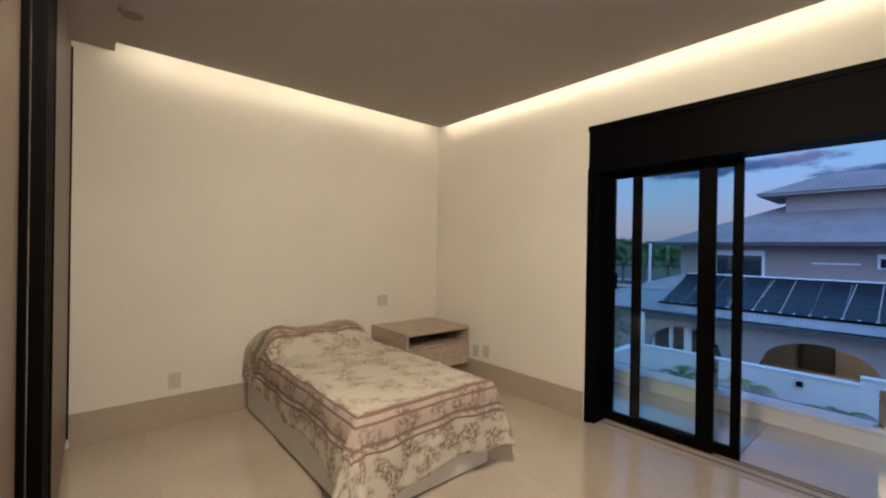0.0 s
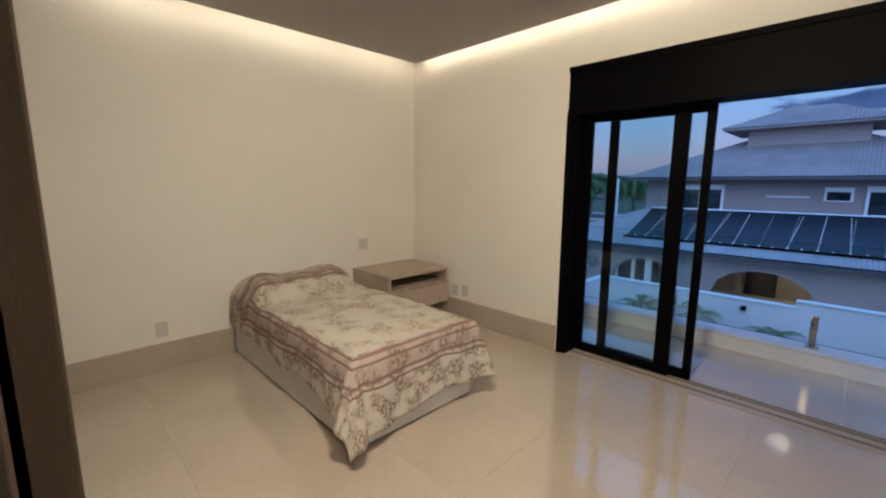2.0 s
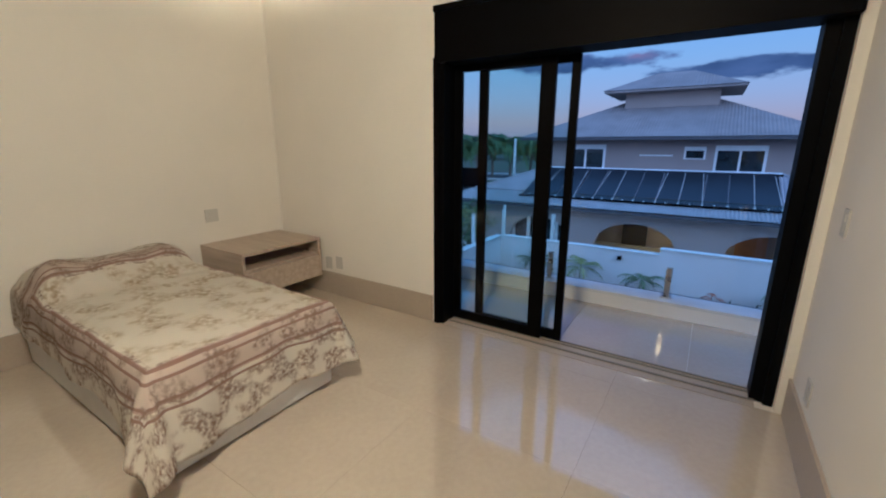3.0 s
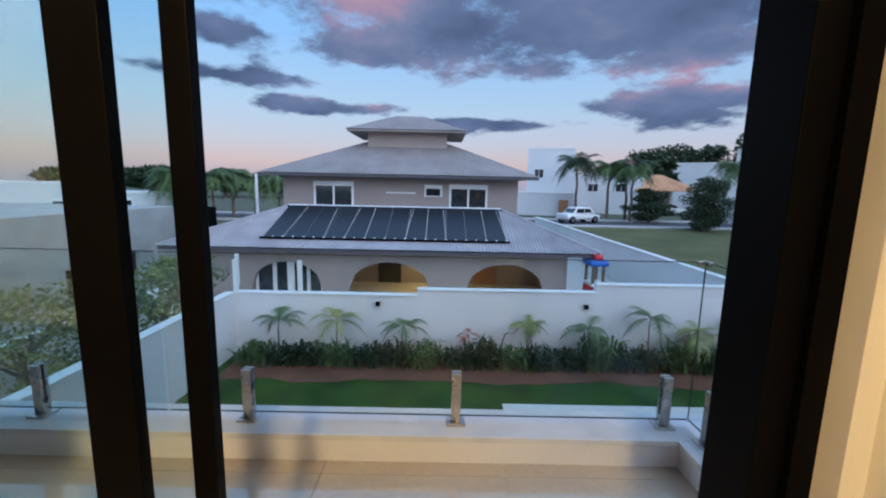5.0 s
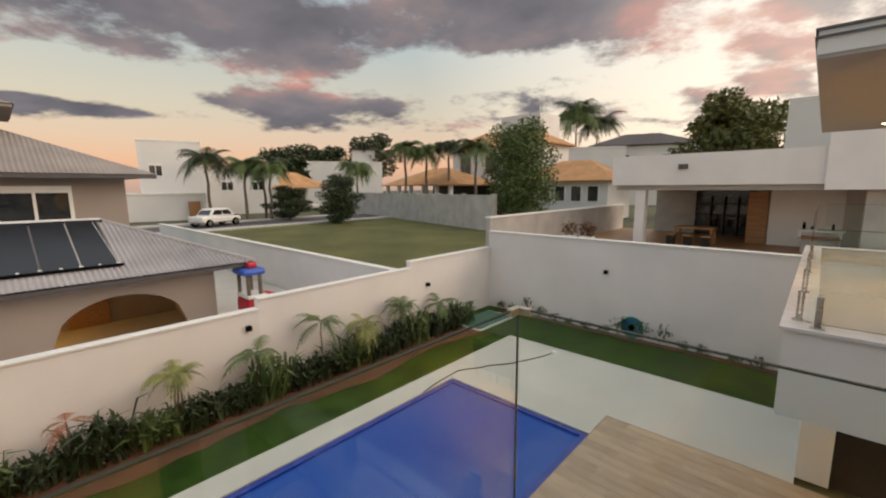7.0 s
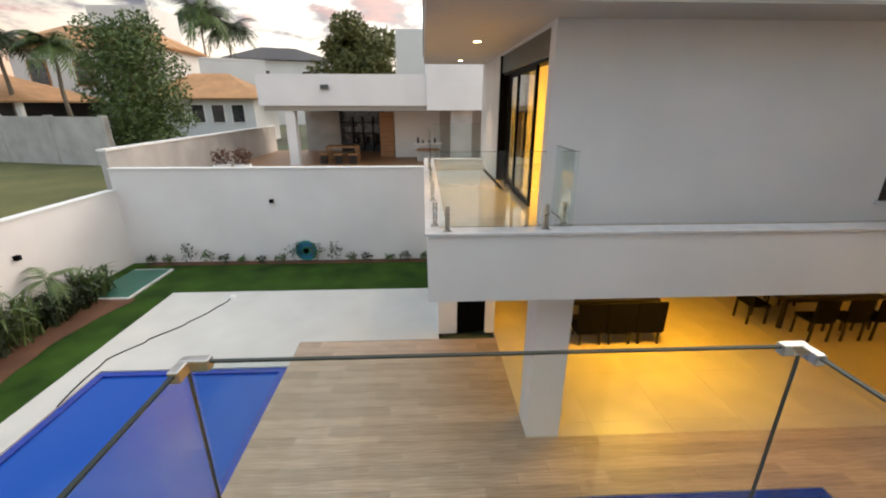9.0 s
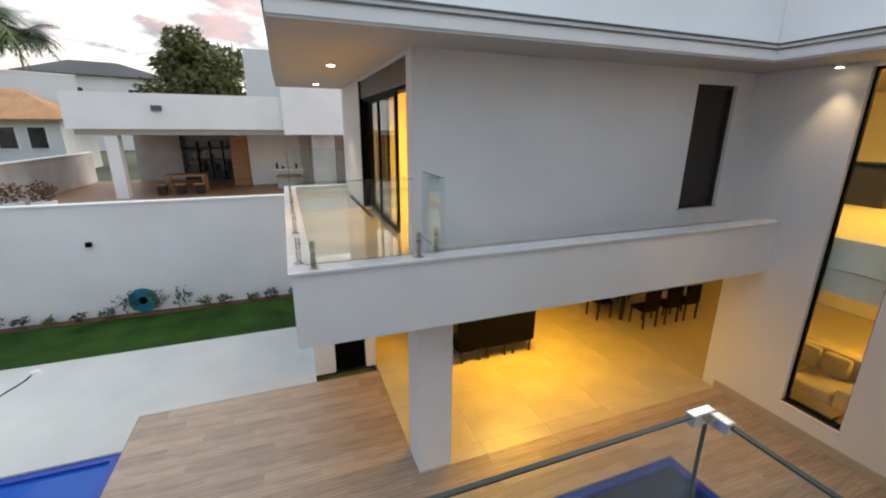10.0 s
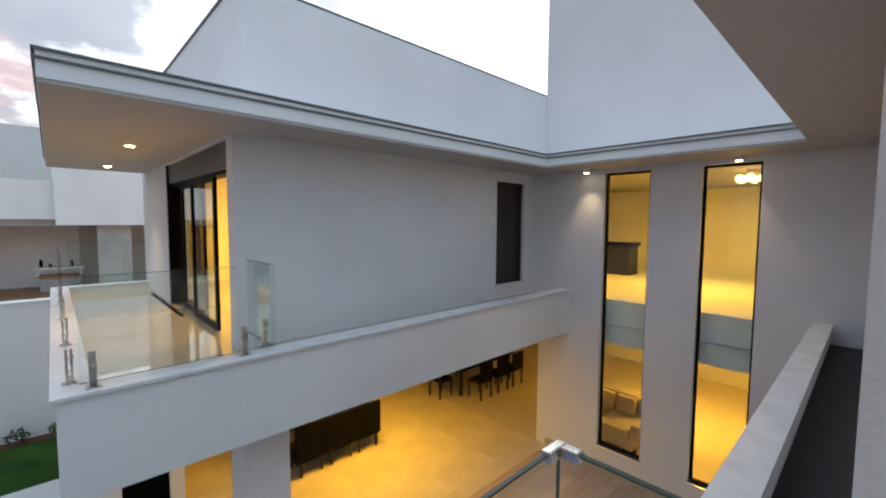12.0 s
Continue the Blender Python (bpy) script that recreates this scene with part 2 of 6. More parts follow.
M = {
    "wall_in": mat("cream_wall_paint", (0.78, 0.74, 0.67), 0.75, vary=0.03, scale=1.2, fine=180, bump=0.03),
    # Ceiling shade is set into this colour, well below a white ceiling's tone.
    "ceiling": mat("shade_darkened_ceiling", (0.36, 0.335, 0.30), 0.8, vary=0.03, scale=1.0, fine=160, bump=0.02),
    "tile": mat("polished_porcelain", (0.53, 0.46, 0.36), 0.022, vary=0.06, scale=1.6, fine=30, bump=0.0, rand=0.012, spec=1.0, coat=0.8),
    "grout": mat("grout", (0.515, 0.45, 0.35), 0.3, vary=0.05),
    "base": mat("beige_baseboard", (0.42, 0.36, 0.28), 0.35, vary=0.05, scale=2.0),
    "black": mat("black_aluminium", (0.002, 0.002, 0.0025), 0.5, 0.0, 0.2, 2.0, 90, 0.02, spec=0.05),
    "white_wall": mat("white_render_wall", (0.80, 0.79, 0.79), 0.85, vary=0.05, scale=0.7, fine=70, bump=0.12),
    "garden_wall": mat("garden_wall_paint", (0.78, 0.74, 0.73), 0.85, vary=0.07, scale=0.5, fine=60, bump=0.12),
    # Same paint as the white beam, coloured greyer for the shade on it.
    "shade_grey_wall": mat("shade_greyed_stucco", (0.70, 0.69, 0.70), 0.88, vary=0.05, scale=0.8, fine=90, bump=0.18),
    "stone_cap": mat("white_granite_coping", (0.72, 0.72, 0.73), 0.22, vary=0.08, scale=6, fine=140, bump=0.0),
    # Underside tone, set darker than the white roof slab.
    "soffit": mat("grey_soffit", (0.46, 0.43, 0.405), 0.8, vary=0.03),
    "drip": mat("dark_drip_metal", (0.10, 0.11, 0.12), 0.4, 0.6, 0.1),
    "concrete": mat("raw_concrete", (0.46, 0.44, 0.42), 0.9, vary=0.18, scale=0.9, fine=40, bump=0.25),
    "neigh": mat("taupe_house_render", (0.33, 0.275, 0.245), 0.88, vary=0.06, scale=0.6, fine=50, bump=0.12),
    "white": mat("white_paint", (0.78, 0.77, 0.75), 0.55, vary=0.04),
    "far_white": mat("far_white_house", (0.66, 0.66, 0.66), 0.85, vary=0.07, scale=0.25, fine=20),
    "roof_grey": mat("grey_roof_tile", (0.34, 0.32, 0.33), 0.7, vary=0.15, scale=1.0, fine=30, bump=0.15, rand=0.06),
    "roof_brown": mat("brown_grey_roof_tile", (0.27, 0.235, 0.22), 0.75, vary=0.15, scale=1.0, fine=30, bump=0.15),
    # Near-black stands for the deep shade in the narrow gutter.
    "gutter_shade": mat("shade_dark_gutter", (0.022, 0.022, 0.024), 0.85, vary=0.2, scale=2.0, fine=50, bump=0.2),
    "black_fabric": mat("black_upholstery", (0.006, 0.005, 0.004), 0.9, vary=0.2, scale=4.0, fine=120, bump=0.1, spec=0.1),
    "roof_clay": mat("clay_roof_tile", (0.50, 0.27, 0.13), 0.8, vary=0.18, scale=1.0, fine=30, bump=0.2),
    "roof_dark": mat("dark_roof_tile", (0.08, 0.075, 0.08), 0.8, vary=0.15),
    "solar": mat("black_pool_heater_mat", (0.012, 0.014, 0.02), 0.4, vary=0.25, scale=1.5, fine=30, rand=0.2, bump=0.05),
    "lawn": mat("lawn_turf", (0.022, 0.060, 0.007), 0.95, vary=0.35, scale=1.4, fine=55, bump=0.8, spec=0.15, tint=(0.042, 0.092, 0.012)),
    "lot": mat("dry_lot_grass", (0.085, 0.098, 0.024), 0.95, vary=0.3, scale=0.25, fine=14, bump=0.6, tint=(0.135, 0.13, 0.042)),
    "soil": mat("bare_red_soil", (0.12, 0.052, 0.026), 0.95, vary=0.3, scale=1.5, fine=40, bump=0.6),
    "ground": mat("neighbourhood_ground", (0.12, 0.11, 0.08), 0.95, vary=0.3, scale=0.08, fine=4, bump=0.3, tint=(0.09, 0.11, 0.05)),
    "asphalt": mat("asphalt", (0.07, 0.07, 0.075), 0.9, vary=0.2, scale=0.5, fine=60, bump=0.2),
    "deck_stone": mat("white_pool_stone", (0.58, 0.56, 0.52), 0.6, vary=0.06, scale=1.2, fine=50, bump=0.06),
    "wood_floor": wood_mat("wood_look_deck", (0.40, 0.28, 0.19), (0.55, 0.41, 0.30), 0.42, rand=0.16),
    "pool_tile": mat("blue_pool_tile", (0.015, 0.05, 0.34), 0.2, vary=0.2, scale=5, fine=40),
    "living_tile": mat("living_room_tile", (0.63, 0.53, 0.36), 0.32, vary=0.10, scale=1.5, fine=20, bump=0.0, rand=0.05),
    "dark_wood": wood_mat("dark_stained_wood", (0.005, 0.0035, 0.003), (0.012, 0.008, 0.006), 0.45),
    "mid_wood": wood_mat("warm_wood", (0.28, 0.13, 0.05), (0.40, 0.20, 0.09), 0.45),
    "steel": mat("brushed_steel", (0.60, 0.58, 0.54), 0.28, 1.0, 0.06, 8, 120, 0.02),
    "dull_grey": mat("dull_grey_plastic", (0.22, 0.20, 0.18), 0.8, vary=0.05),
    "glass": glass_mat("clear_glass"),
    "rail_glass": glass_mat("railing_glass", (0.95, 0.985, 0.975)),
    "dark_glass": mat("dark_window_glass", (0.02, 0.025, 0.03), 0.06, vary=0.2, spec=0.8, bump=0.0),
    "bark": mat("palm_bark", (0.16, 0.13, 0.10), 0.9, vary=0.25, scale=6, fine=30, bump=0.4),
    "leaf": mat("palm_leaf", (0.06, 0.11, 0.03), 0.55, vary=0.3, scale=2.0, fine=20, tint=(0.12, 0.17, 0.045), bump=0.1),
    "leaf_olive": mat("olive_tree_leaf", (0.10, 0.125, 0.035), 0.6, vary=0.3, scale=0.6, fine=8, tint=(0.19, 0.19, 0.065), bump=0.1),
    "leaf_dark": mat("hedge_leaf", (0.012, 0.028, 0.009), 0.6, vary=0.35, scale=2.5, fine=20, tint=(0.04, 0.066, 0.018), bump=0.1),
    "leaf_yellow": mat("yellow_green_leaf", (0.17, 0.20, 0.05), 0.6, vary=0.3, scale=2.5, fine=20, tint=(0.32, 0.32, 0.10), bump=0.1),
    "leaf_red": mat("reddish_leaf", (0.28, 0.10, 0.05), 0.6, vary=0.3, scale=2.5, fine=20, bump=0.1),
}


def water_mat(name, color):
    m = bpy.data.materials.new(name)
    m.use_nodes = True
    nt = m.node_tree
    b = nt.nodes["Principled BSDF"]
    b.inputs["Base Color"].default_value = (*color, 1)
    b.inputs["Roughness"].default_value = 0.03
    b.inputs["IOR"].default_value = 1.33
    n = nt.nodes.new("ShaderNodeTexNoise")
    n.inputs["Scale"].default_value, n.inputs["Detail"].default_value = 2.2, 3
    bp = nt.nodes.new("ShaderNodeBump")
    bp.inputs["Strength"].default_value, bp.inputs["Distance"].default_value = 0.06, 0.05
    co = nt.nodes.new("ShaderNodeTexCoord")
    nt.links.new(co.outputs["Object"], n.inputs["Vector"])
    nt.links.new(n.outputs["Fac"], bp.inputs["Height"])
    nt.links.new(bp.outputs[0], b.inputs["Normal"])
    return m


M["water"] = water_mat("pool_water", (0.015, 0.09, 0.42))
M["water_dark"] = water_mat("spa_water", (0.008, 0.018, 0.075))


def glow_mat(name, color, strength):
    m = bpy.data.materials.new(name)
    m.use_nodes = True
    b = m.node_tree.nodes["Principled BSDF"]
    b.inputs["Base Color"].default_value = (*color, 1)
    b.inputs["Emission Color"].default_value = (*color, 1)
    b.inputs["Emission Strength"].default_value = strength
    return m


M["led"] = glow_mat("led_strip_light", (1.0, 0.59, 0.19), 23.5)
M["globe"] = glow_mat("soft_globe_glow", (1.0, 0.58, 0.18), 3.0)
M["bulb"] = glow_mat("warm_lamp_glow", (1.0, 0.75, 0.42), 12.0)
# ---- building helpers ----
def bm_box(bm, a, b, bevel=0.0):
    """A box from corner a to corner b."""
    r = bmesh.ops.create_cube(bm, size=1.0)
    vs = r["verts"]
    c = [(p + q) / 2 for p, q in zip(a, b)]
    s = [abs(q - p) for p, q in zip(a, b)]
    for v in vs:
        v.co = Vector((c[0] + v.co.x * s[0], c[1] + v.co.y * s[1], c[2] + v.co.z * s[2]))
    if bevel:
        es = list({e for v in vs for e in v.link_edges})
        bmesh.ops.bevel(bm, geom=es, offset=bevel, segments=2, affect="EDGES", profile=0.6)
    return bm


def boxes(*pairs, bevel=0.0):
    bm = bmesh.new()
    for a, b in pairs:
        bm_box(bm, a, b, bevel)
    return bm


def bm_tube(bm, p, q, r0, r1=None, n=10):
    """A capped tube from p to q."""
    p, q = Vector(p), Vector(q)
    d = q - p
    m = Matrix.Translation((p + q) / 2) @ d.to_track_quat("Z", "Y").to_matrix().to_4x4()
    bmesh.ops.create_cone(bm, cap_ends=True, segments=n, radius1=r0, radius2=r0 if r1 is None else r1, depth=d.length, matrix=m)
    return bm


def tubes(*rows, n=10):
    bm = bmesh.new()
    for row in rows:
        bm_tube(bm, *row, n=n)
    return bm


def mesh_of(name, bm, material, smooth=False):
    me = bpy.data.meshes.new(name)
    bm.normal_update()
    bm.to_mesh(me)
    bm.free()
    for m in material if isinstance(material, (list, tuple)) else [material]:
        me.materials.append(m)
    if smooth:
        for p in me.polygons:
            p.use_smooth = True
    return me


def thing(name, at, label, category, group="", kind=""):
    """An Empty at the thing's base, to parent its parts."""
    ob = new(name)
    ob.empty_display_size = 0.1
    ob.location = at
    return tagged(ob, label, category, group, kind)


def origin(ob):
    o = Vector((0, 0, 0))
    while ob:
        o += ob.location
        ob = ob.parent
    return o


def part(name, bm, material, parent, label="", smooth=False):
    """Links a bmesh, in world places, as one mesh under a thing or a part."""
    o = origin(parent)
    bmesh.ops.translate(bm, verts=bm.verts, vec=-o)
    ob = new(name, mesh_of(name, bm, material, smooth))
    ob.parent = parent
    return tagged(ob, label)


def solid(name, bm, material, label, category, kind="structure", smooth=False, group=""):
    """A one-mesh top-level object with its origin at its base."""
    zs = [v.co.z for v in bm.verts]
    xs = [v.co.x for v in bm.verts]
    ys = [v.co.y for v in bm.verts]
    o = Vector(((min(xs) + max(xs)) / 2, (min(ys) + max(ys)) / 2, min(zs)))
    bmesh.ops.translate(bm, verts=bm.verts, vec=-o)
    ob = new(name, mesh_of(name, bm, material, smooth))
    ob.location = o
    return tagged(ob, label, category, group, kind)


def holed(axis, p0, p1, u0, u1, z0, z1, holes):
    """Boxes of a wall whose thickness runs from p0 to p1 along axis, cut by holes (u0, u1, z0, z1)."""
    us = sorted({u0, u1, *[h[0] for h in holes], *[h[1] for h in holes]})
    bm = bmesh.new()
    for a, b in zip(us, us[1:]):
        cuts = sorted((h[2], h[3]) for h in holes if h[0] <= a + 1e-6 and h[1] >= b - 1e-6)
        z = z0
        for c, d in [*cuts, (z1, z1)]:
            if c - z > 1e-4:
                if axis == "x":
                    bm_box(bm, (p0, a, z), (p1, b, c))
                else:
                    bm_box(bm, (a, p0, z), (b, p1, c))
            z = d
    bmesh.ops.remove_doubles(bm, verts=bm.verts, dist=1e-4)
    return bm


def tile_pieces(parent, name, x0, x1, y0, y1, z, size_x, size_y, material, joint=0.003, thick=0.012, stagger=False):
    """Tiles or planks as single pieces on shared meshes, set over a bed."""
    o = origin(parent)
    cache = {}
    nx, ny = math.ceil((x1 - x0) / size_x - 1e-6), math.ceil((y1 - y0) / size_y - 1e-6)
    for j in range(ny):
        shift = (0.37 * j % 1.0) * size_x if stagger else 0.0
        for i in range(-1 if stagger else 0, nx):
            a, b = max(x0, x0 + i * size_x + shift), min(x1, x0 + (i + 1) * size_x + shift)
            c, d = y0 + j * size_y, min(y1, y0 + (j + 1) * size_y)
            if b - a < 0.03 or d - c < 0.03:
                continue
            key = (round(b - a, 3), round(d - c, 3))
            if key not in cache:
                bm = bmesh.new()
                bm_box(bm, (joint / 2 - key[0] / 2, joint / 2 - key[1] / 2, -thick), (key[0] / 2 - joint / 2, key[1] / 2 - joint / 2, 0))
                cache[key] = mesh_of(name, bm, material)
            ob = new(name, cache[key])
            ob.parent = parent
            ob.location = Vector(((a + b) / 2, (c + d) / 2, z)) - o


# ---- bedroom shell ----
G = -3.15                       # garden level
XW, YN, YS, XB = 3.99, 4.08, -0.36, -1.6
CEIL, TOP = 2.86, 3.06
CX, CY = 0.11, 0.175           # widths of the light cove
floor_bed = solid("floor", boxes(((XB, YS, -0.2), (XW + 0.2, YN, -0.012))), M["grout"], "polished beige porcelain tile floor of the bedroom", "floor")
solid("wall_north", boxes(((XB - 0.2, YN, -0.2), (XW + 0.2, YN + 0.2, TOP))), M["wall_in"], "cream painted bedroom wall behind the bed", "wall")
solid("wall_south", boxes(((XB - 0.2, -0.46, -0.2), (XW, YS, TOP))), [M["wall_in"]], "cream painted bedroom wall beside the balcony door", "wall")
solid("wall_west", boxes(((XB - 0.2, YS, -0.2), (XB, YN, TOP))), M["wall_in"], "plain cream wall at the back of the bedroom", "wall")
solid("wall_east", holed("x", XW, XW + 0.2, YS, YN, -0.2, TOP, [(-0.31, 2.05, 0.0, 2.49)]), M["wall_in"], "cream painted bedroom wall with a wide balcony opening", "wall")
solid("wall_south_outer", boxes(((-2.43, -0.485, -0.7), (XW + 0.22, -0.46, 2.42)), ((XW, -0.46, -0.7), (XW + 0.22, YS, 2.42))), M["shade_grey_wall"], "shade-greyed stucco outer face of the bedroom wing", "wall")
solid("wall_east_outer", boxes(((XW + 0.2, 2.05, -0.2), (XW + 0.22, 4.5, 2.42)), ((XW + 0.2, YS, -0.2), (XW + 0.22, -0.31, 2.42))), M["shade_grey_wall"], "shade-greyed stucco outer face beside the balcony door", "wall")
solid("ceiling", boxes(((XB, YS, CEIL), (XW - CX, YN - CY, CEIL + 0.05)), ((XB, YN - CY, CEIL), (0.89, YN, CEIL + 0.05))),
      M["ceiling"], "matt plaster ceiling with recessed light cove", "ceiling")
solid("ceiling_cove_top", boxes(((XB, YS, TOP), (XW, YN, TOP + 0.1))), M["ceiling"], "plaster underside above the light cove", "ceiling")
led = thing("led_strip", (2.2, 3.9, CEIL + 0.018), "warm white led strip hidden in the ceiling cove", "lighting")
part("strip", boxes(((0.92, YN - CY, CEIL + 0.018), (XW - 0.18, YN - CY + 0.005, CEIL + 0.038))), M["led"], led)
part("strip", boxes(((XW - CX, YS + 0.02, CEIL + 0.018), (XW - CX + 0.005, YN - 0.18, CEIL + 0.038))), M["led"], led)
for nm, a, b in (("baseboard_north", (0.67, YN - 0.016, 0.0), (XW, YN, 0.235)), ("baseboard_east", (XW - 0.016, 2.08, 0.0), (XW, YN - 0.016, 0.235)),
                 ("baseboard_south", (XB, YS, 0.0), (XW, YS + 0.016, 0.235))):
    solid(nm, boxes((a, b), bevel=0.003), M["base"], "beige tile baseboard along the bedroom wall", "baseboard")

# ---- balcony door: black frame with roller shutter box ----
door = thing("door_1", (XW + 0.1, 0.87, 0.0), "black aluminium sliding balcony door, half open, with a shutter box above", "door", kind="structure")
Y0, Y1 = -0.31, 2.05
part("door_frame", boxes(((XW + 0.075, Y0, 0), (XW + 0.225, Y0 + 0.115, 2.10)), ((XW - 0.015, Y1 - 0.09, 0), (XW + 0.21, Y1, 2.10)), bevel=0.004), M["black"], door)
part("door_frame", boxes(((XW + 0.055, Y0, 0), (XW + 0.075, Y0 + 0.05, 2.10)), ((XW - 0.03, Y1 - 0.05, 0), (XW - 0.015, Y1, 2.10))), M["black"], door)
part("shutter_box", boxes(((XW - 0.015, Y0, 2.10), (XW + 0.21, Y1, 2.49)), bevel=0.004), M["black"], door, "black roller shutter box")
part("box_trim", boxes(((XW - 0.03, Y0, 2.45), (XW - 0.015, Y1, 2.49)), ((XW - 0.03, Y0, 2.10), (XW - 0.015, Y1, 2.14))), M["black"], door)
part("threshold", boxes(((XW - 0.01, Y0 + 0.09, -0.012), (XW + 0.2, Y1 - 0.09, 0.004))), M["base"], door, "beige threshold")
for x in (0.06, 0.151, 0.192):
    part("rail", boxes(((XW + x, Y0 + 0.09, 0.004), (XW + x + 0.012, Y1 - 0.09, 0.014))), M["dull_grey"], door, "thin metal sliding rail")


def leaf(x, ya, yb, sa, sb):
    w = part("leaf", boxes(((x, ya, 0.016), (x + 0.035, ya + sa, 2.10)), ((x, yb - sb, 0.016), (x + 0.035, yb, 2.10)),
                           ((x, ya + sa, 0.016), (x + 0.035, yb - sb, 0.09)), ((x, ya + sa, 2.05), (x + 0.035, yb - sb, 2.10)), bevel=0.003), M["black"], door)
    pane = part("pane", boxes(((x + 0.014, ya + sa, 0.09), (x + 0.020, yb - sb, 2.05))), M["glass"], w, "clear glass pane")
    pane.visible_shadow = False
    return w


leaf(XW + 0.140, 1.155, 1.965, 0.11, 0.07)
leaf(XW + 0.182, 1.005, 1.765, 0.058, 0.07)

# ---- balcony ----
XK0, XK1, YK0, YK1, KT = 5.19, 5.42, -0.97, -0.76, 0.15
balc = solid("floor_balcony", boxes(((XW + 0.2, YK1, -0.6), (XK0, 4.5, -0.016))), M["grout"], "pale porcelain tile floor of the balcony", "floor")
solid("parapet_east", boxes(((XK0, YK0, -0.7), (XK1, 4.5, KT - 0.03))), M["white_wall"], "low painted balcony kerb under the glass railing", "kerb")
solid("parapet_south", boxes(((-2.43, YK0, -0.7), (XK0, -0.81, KT - 0.03)), ((4.19, -0.81, -0.7), (XK0, YK1, KT - 0.03))), M["white_wall"], "low painted kerb along the bedroom wing", "kerb")
solid("coping_east", boxes(((XK0 - 0.02, YK0 - 0.02, KT - 0.03), (XK1 + 0.02, 4.5, KT)), bevel=0.004), M["stone_cap"], "polished white stone coping on the balcony kerb", "coping")
solid("coping_south", boxes(((-2.43, YK0 - 0.02, KT - 0.03), (XK0 - 0.02, -0.79, KT)), ((4.19, -0.79, KT - 0.03), (XK0 - 0.02, YK1 + 0.02, KT)), bevel=0.004), M["stone_cap"], "polished white stone coping along the wing", "coping")
# Gutter floor takes the colour that holds its shade.
solid("gutter_floor", boxes(((-2.43, -0.81, -0.7), (4.19, -0.485, -0.1))), M["gutter_shade"], "gutter behind the kerb, coloured near-black for its shade", "gutter")
solid("balcony_slab_under", boxes(((XW, YK0, -0.8), (XK1, 4.5, -0.7))), M["white_wall"], "white underside of the balcony slab", "slab")
solid("wall_balcony_end", boxes(((XW + 0.22, 4.5, -0.7), (XK1, 4.62, 2.42))), M["shade_grey_wall"], "shade-greyed stucco wall closing the balcony", "wall")

# ---- eaves in a U round the court ----
def eave(name, a, b):
    bm = boxes(((a[0], a[1], 2.43), (b[0], b[1], 2.625)))
    return solid(name, bm, M["white_wall"], "white flat roof slab with a thin dark drip edge", "roof")


EX, EY = 5.55, -1.08
eave("roof_own_south", (-1.52, EY), (EX, -0.46))
eave("roof_own_east", (XW + 0.2, -0.46), (EX, 4.62))
eave("roof_west", (-2.43, -4.52), (-1.52, -0.46))
eave("roof_wing_north", (-2.43, -5.34), (4.84, -4.52))
eave("roof_wing_east", (3.35, -11.05), (4.84, -5.34))
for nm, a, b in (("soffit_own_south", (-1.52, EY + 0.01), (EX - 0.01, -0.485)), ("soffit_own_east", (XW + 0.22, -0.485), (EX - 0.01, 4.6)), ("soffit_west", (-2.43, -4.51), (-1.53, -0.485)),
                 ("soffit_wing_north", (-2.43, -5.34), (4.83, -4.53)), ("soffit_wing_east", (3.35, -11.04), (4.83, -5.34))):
    solid(nm, boxes(((a[0], a[1], 2.40), (b[0], b[1], 2.43))), M["soffit"], "grey soffit under the roof slab, darker than the slab", "soffit")
for nm, a, b in (("own_south", (-1.50, EY - 0.02), (EX + 0.02, EY)), ("own_east", (EX, EY), (EX + 0.02, 4.6)), ("west", (-1.52, -4.52), (-1.50, EY)), ("wing_north", (-1.5, -4.52), (4.86, -4.50)), ("wing_east", (4.84, -11.05), (4.86, -4.52))):
    solid("drip_edge_" + nm, boxes(((a[0], a[1], 2.555), (b[0], b[1], 2.572)), ((a[0], a[1], 2.615), (b[0], b[1], 2.635))), M["drip"], "dark metal drip edge on the roof slab", "trim")

# ---- tall west block with two full-height windows ----
WX = -2.43
T1, T2 = (-3.88, -3.10), (-2.35, -1.61)
solid("wall_west_block", holed("x", WX - 0.2, WX, -5.34, -0.3, G, 2.45, [(-5.34, -5.19, G, -0.69), (*T1, -2.70, 2.33), (*T2, -2.70, 2.33)]), M["shade_grey_wall"], "shade-greyed stucco wall with two tall slit windows", "wall")
solid("wall_west_block_upper", boxes(((-9.0, -5.12, 2.625), (WX, 4.5, 6.6))), M["white_wall"], "pale tall upper wall above the roof slab", "wall")
solid("plinth_west", boxes(((WX, -4.96, G), (WX + 0.02, -0.97, G + 0.16))), M["base"], "stone plinth along the foot of the wall", "baseboard")
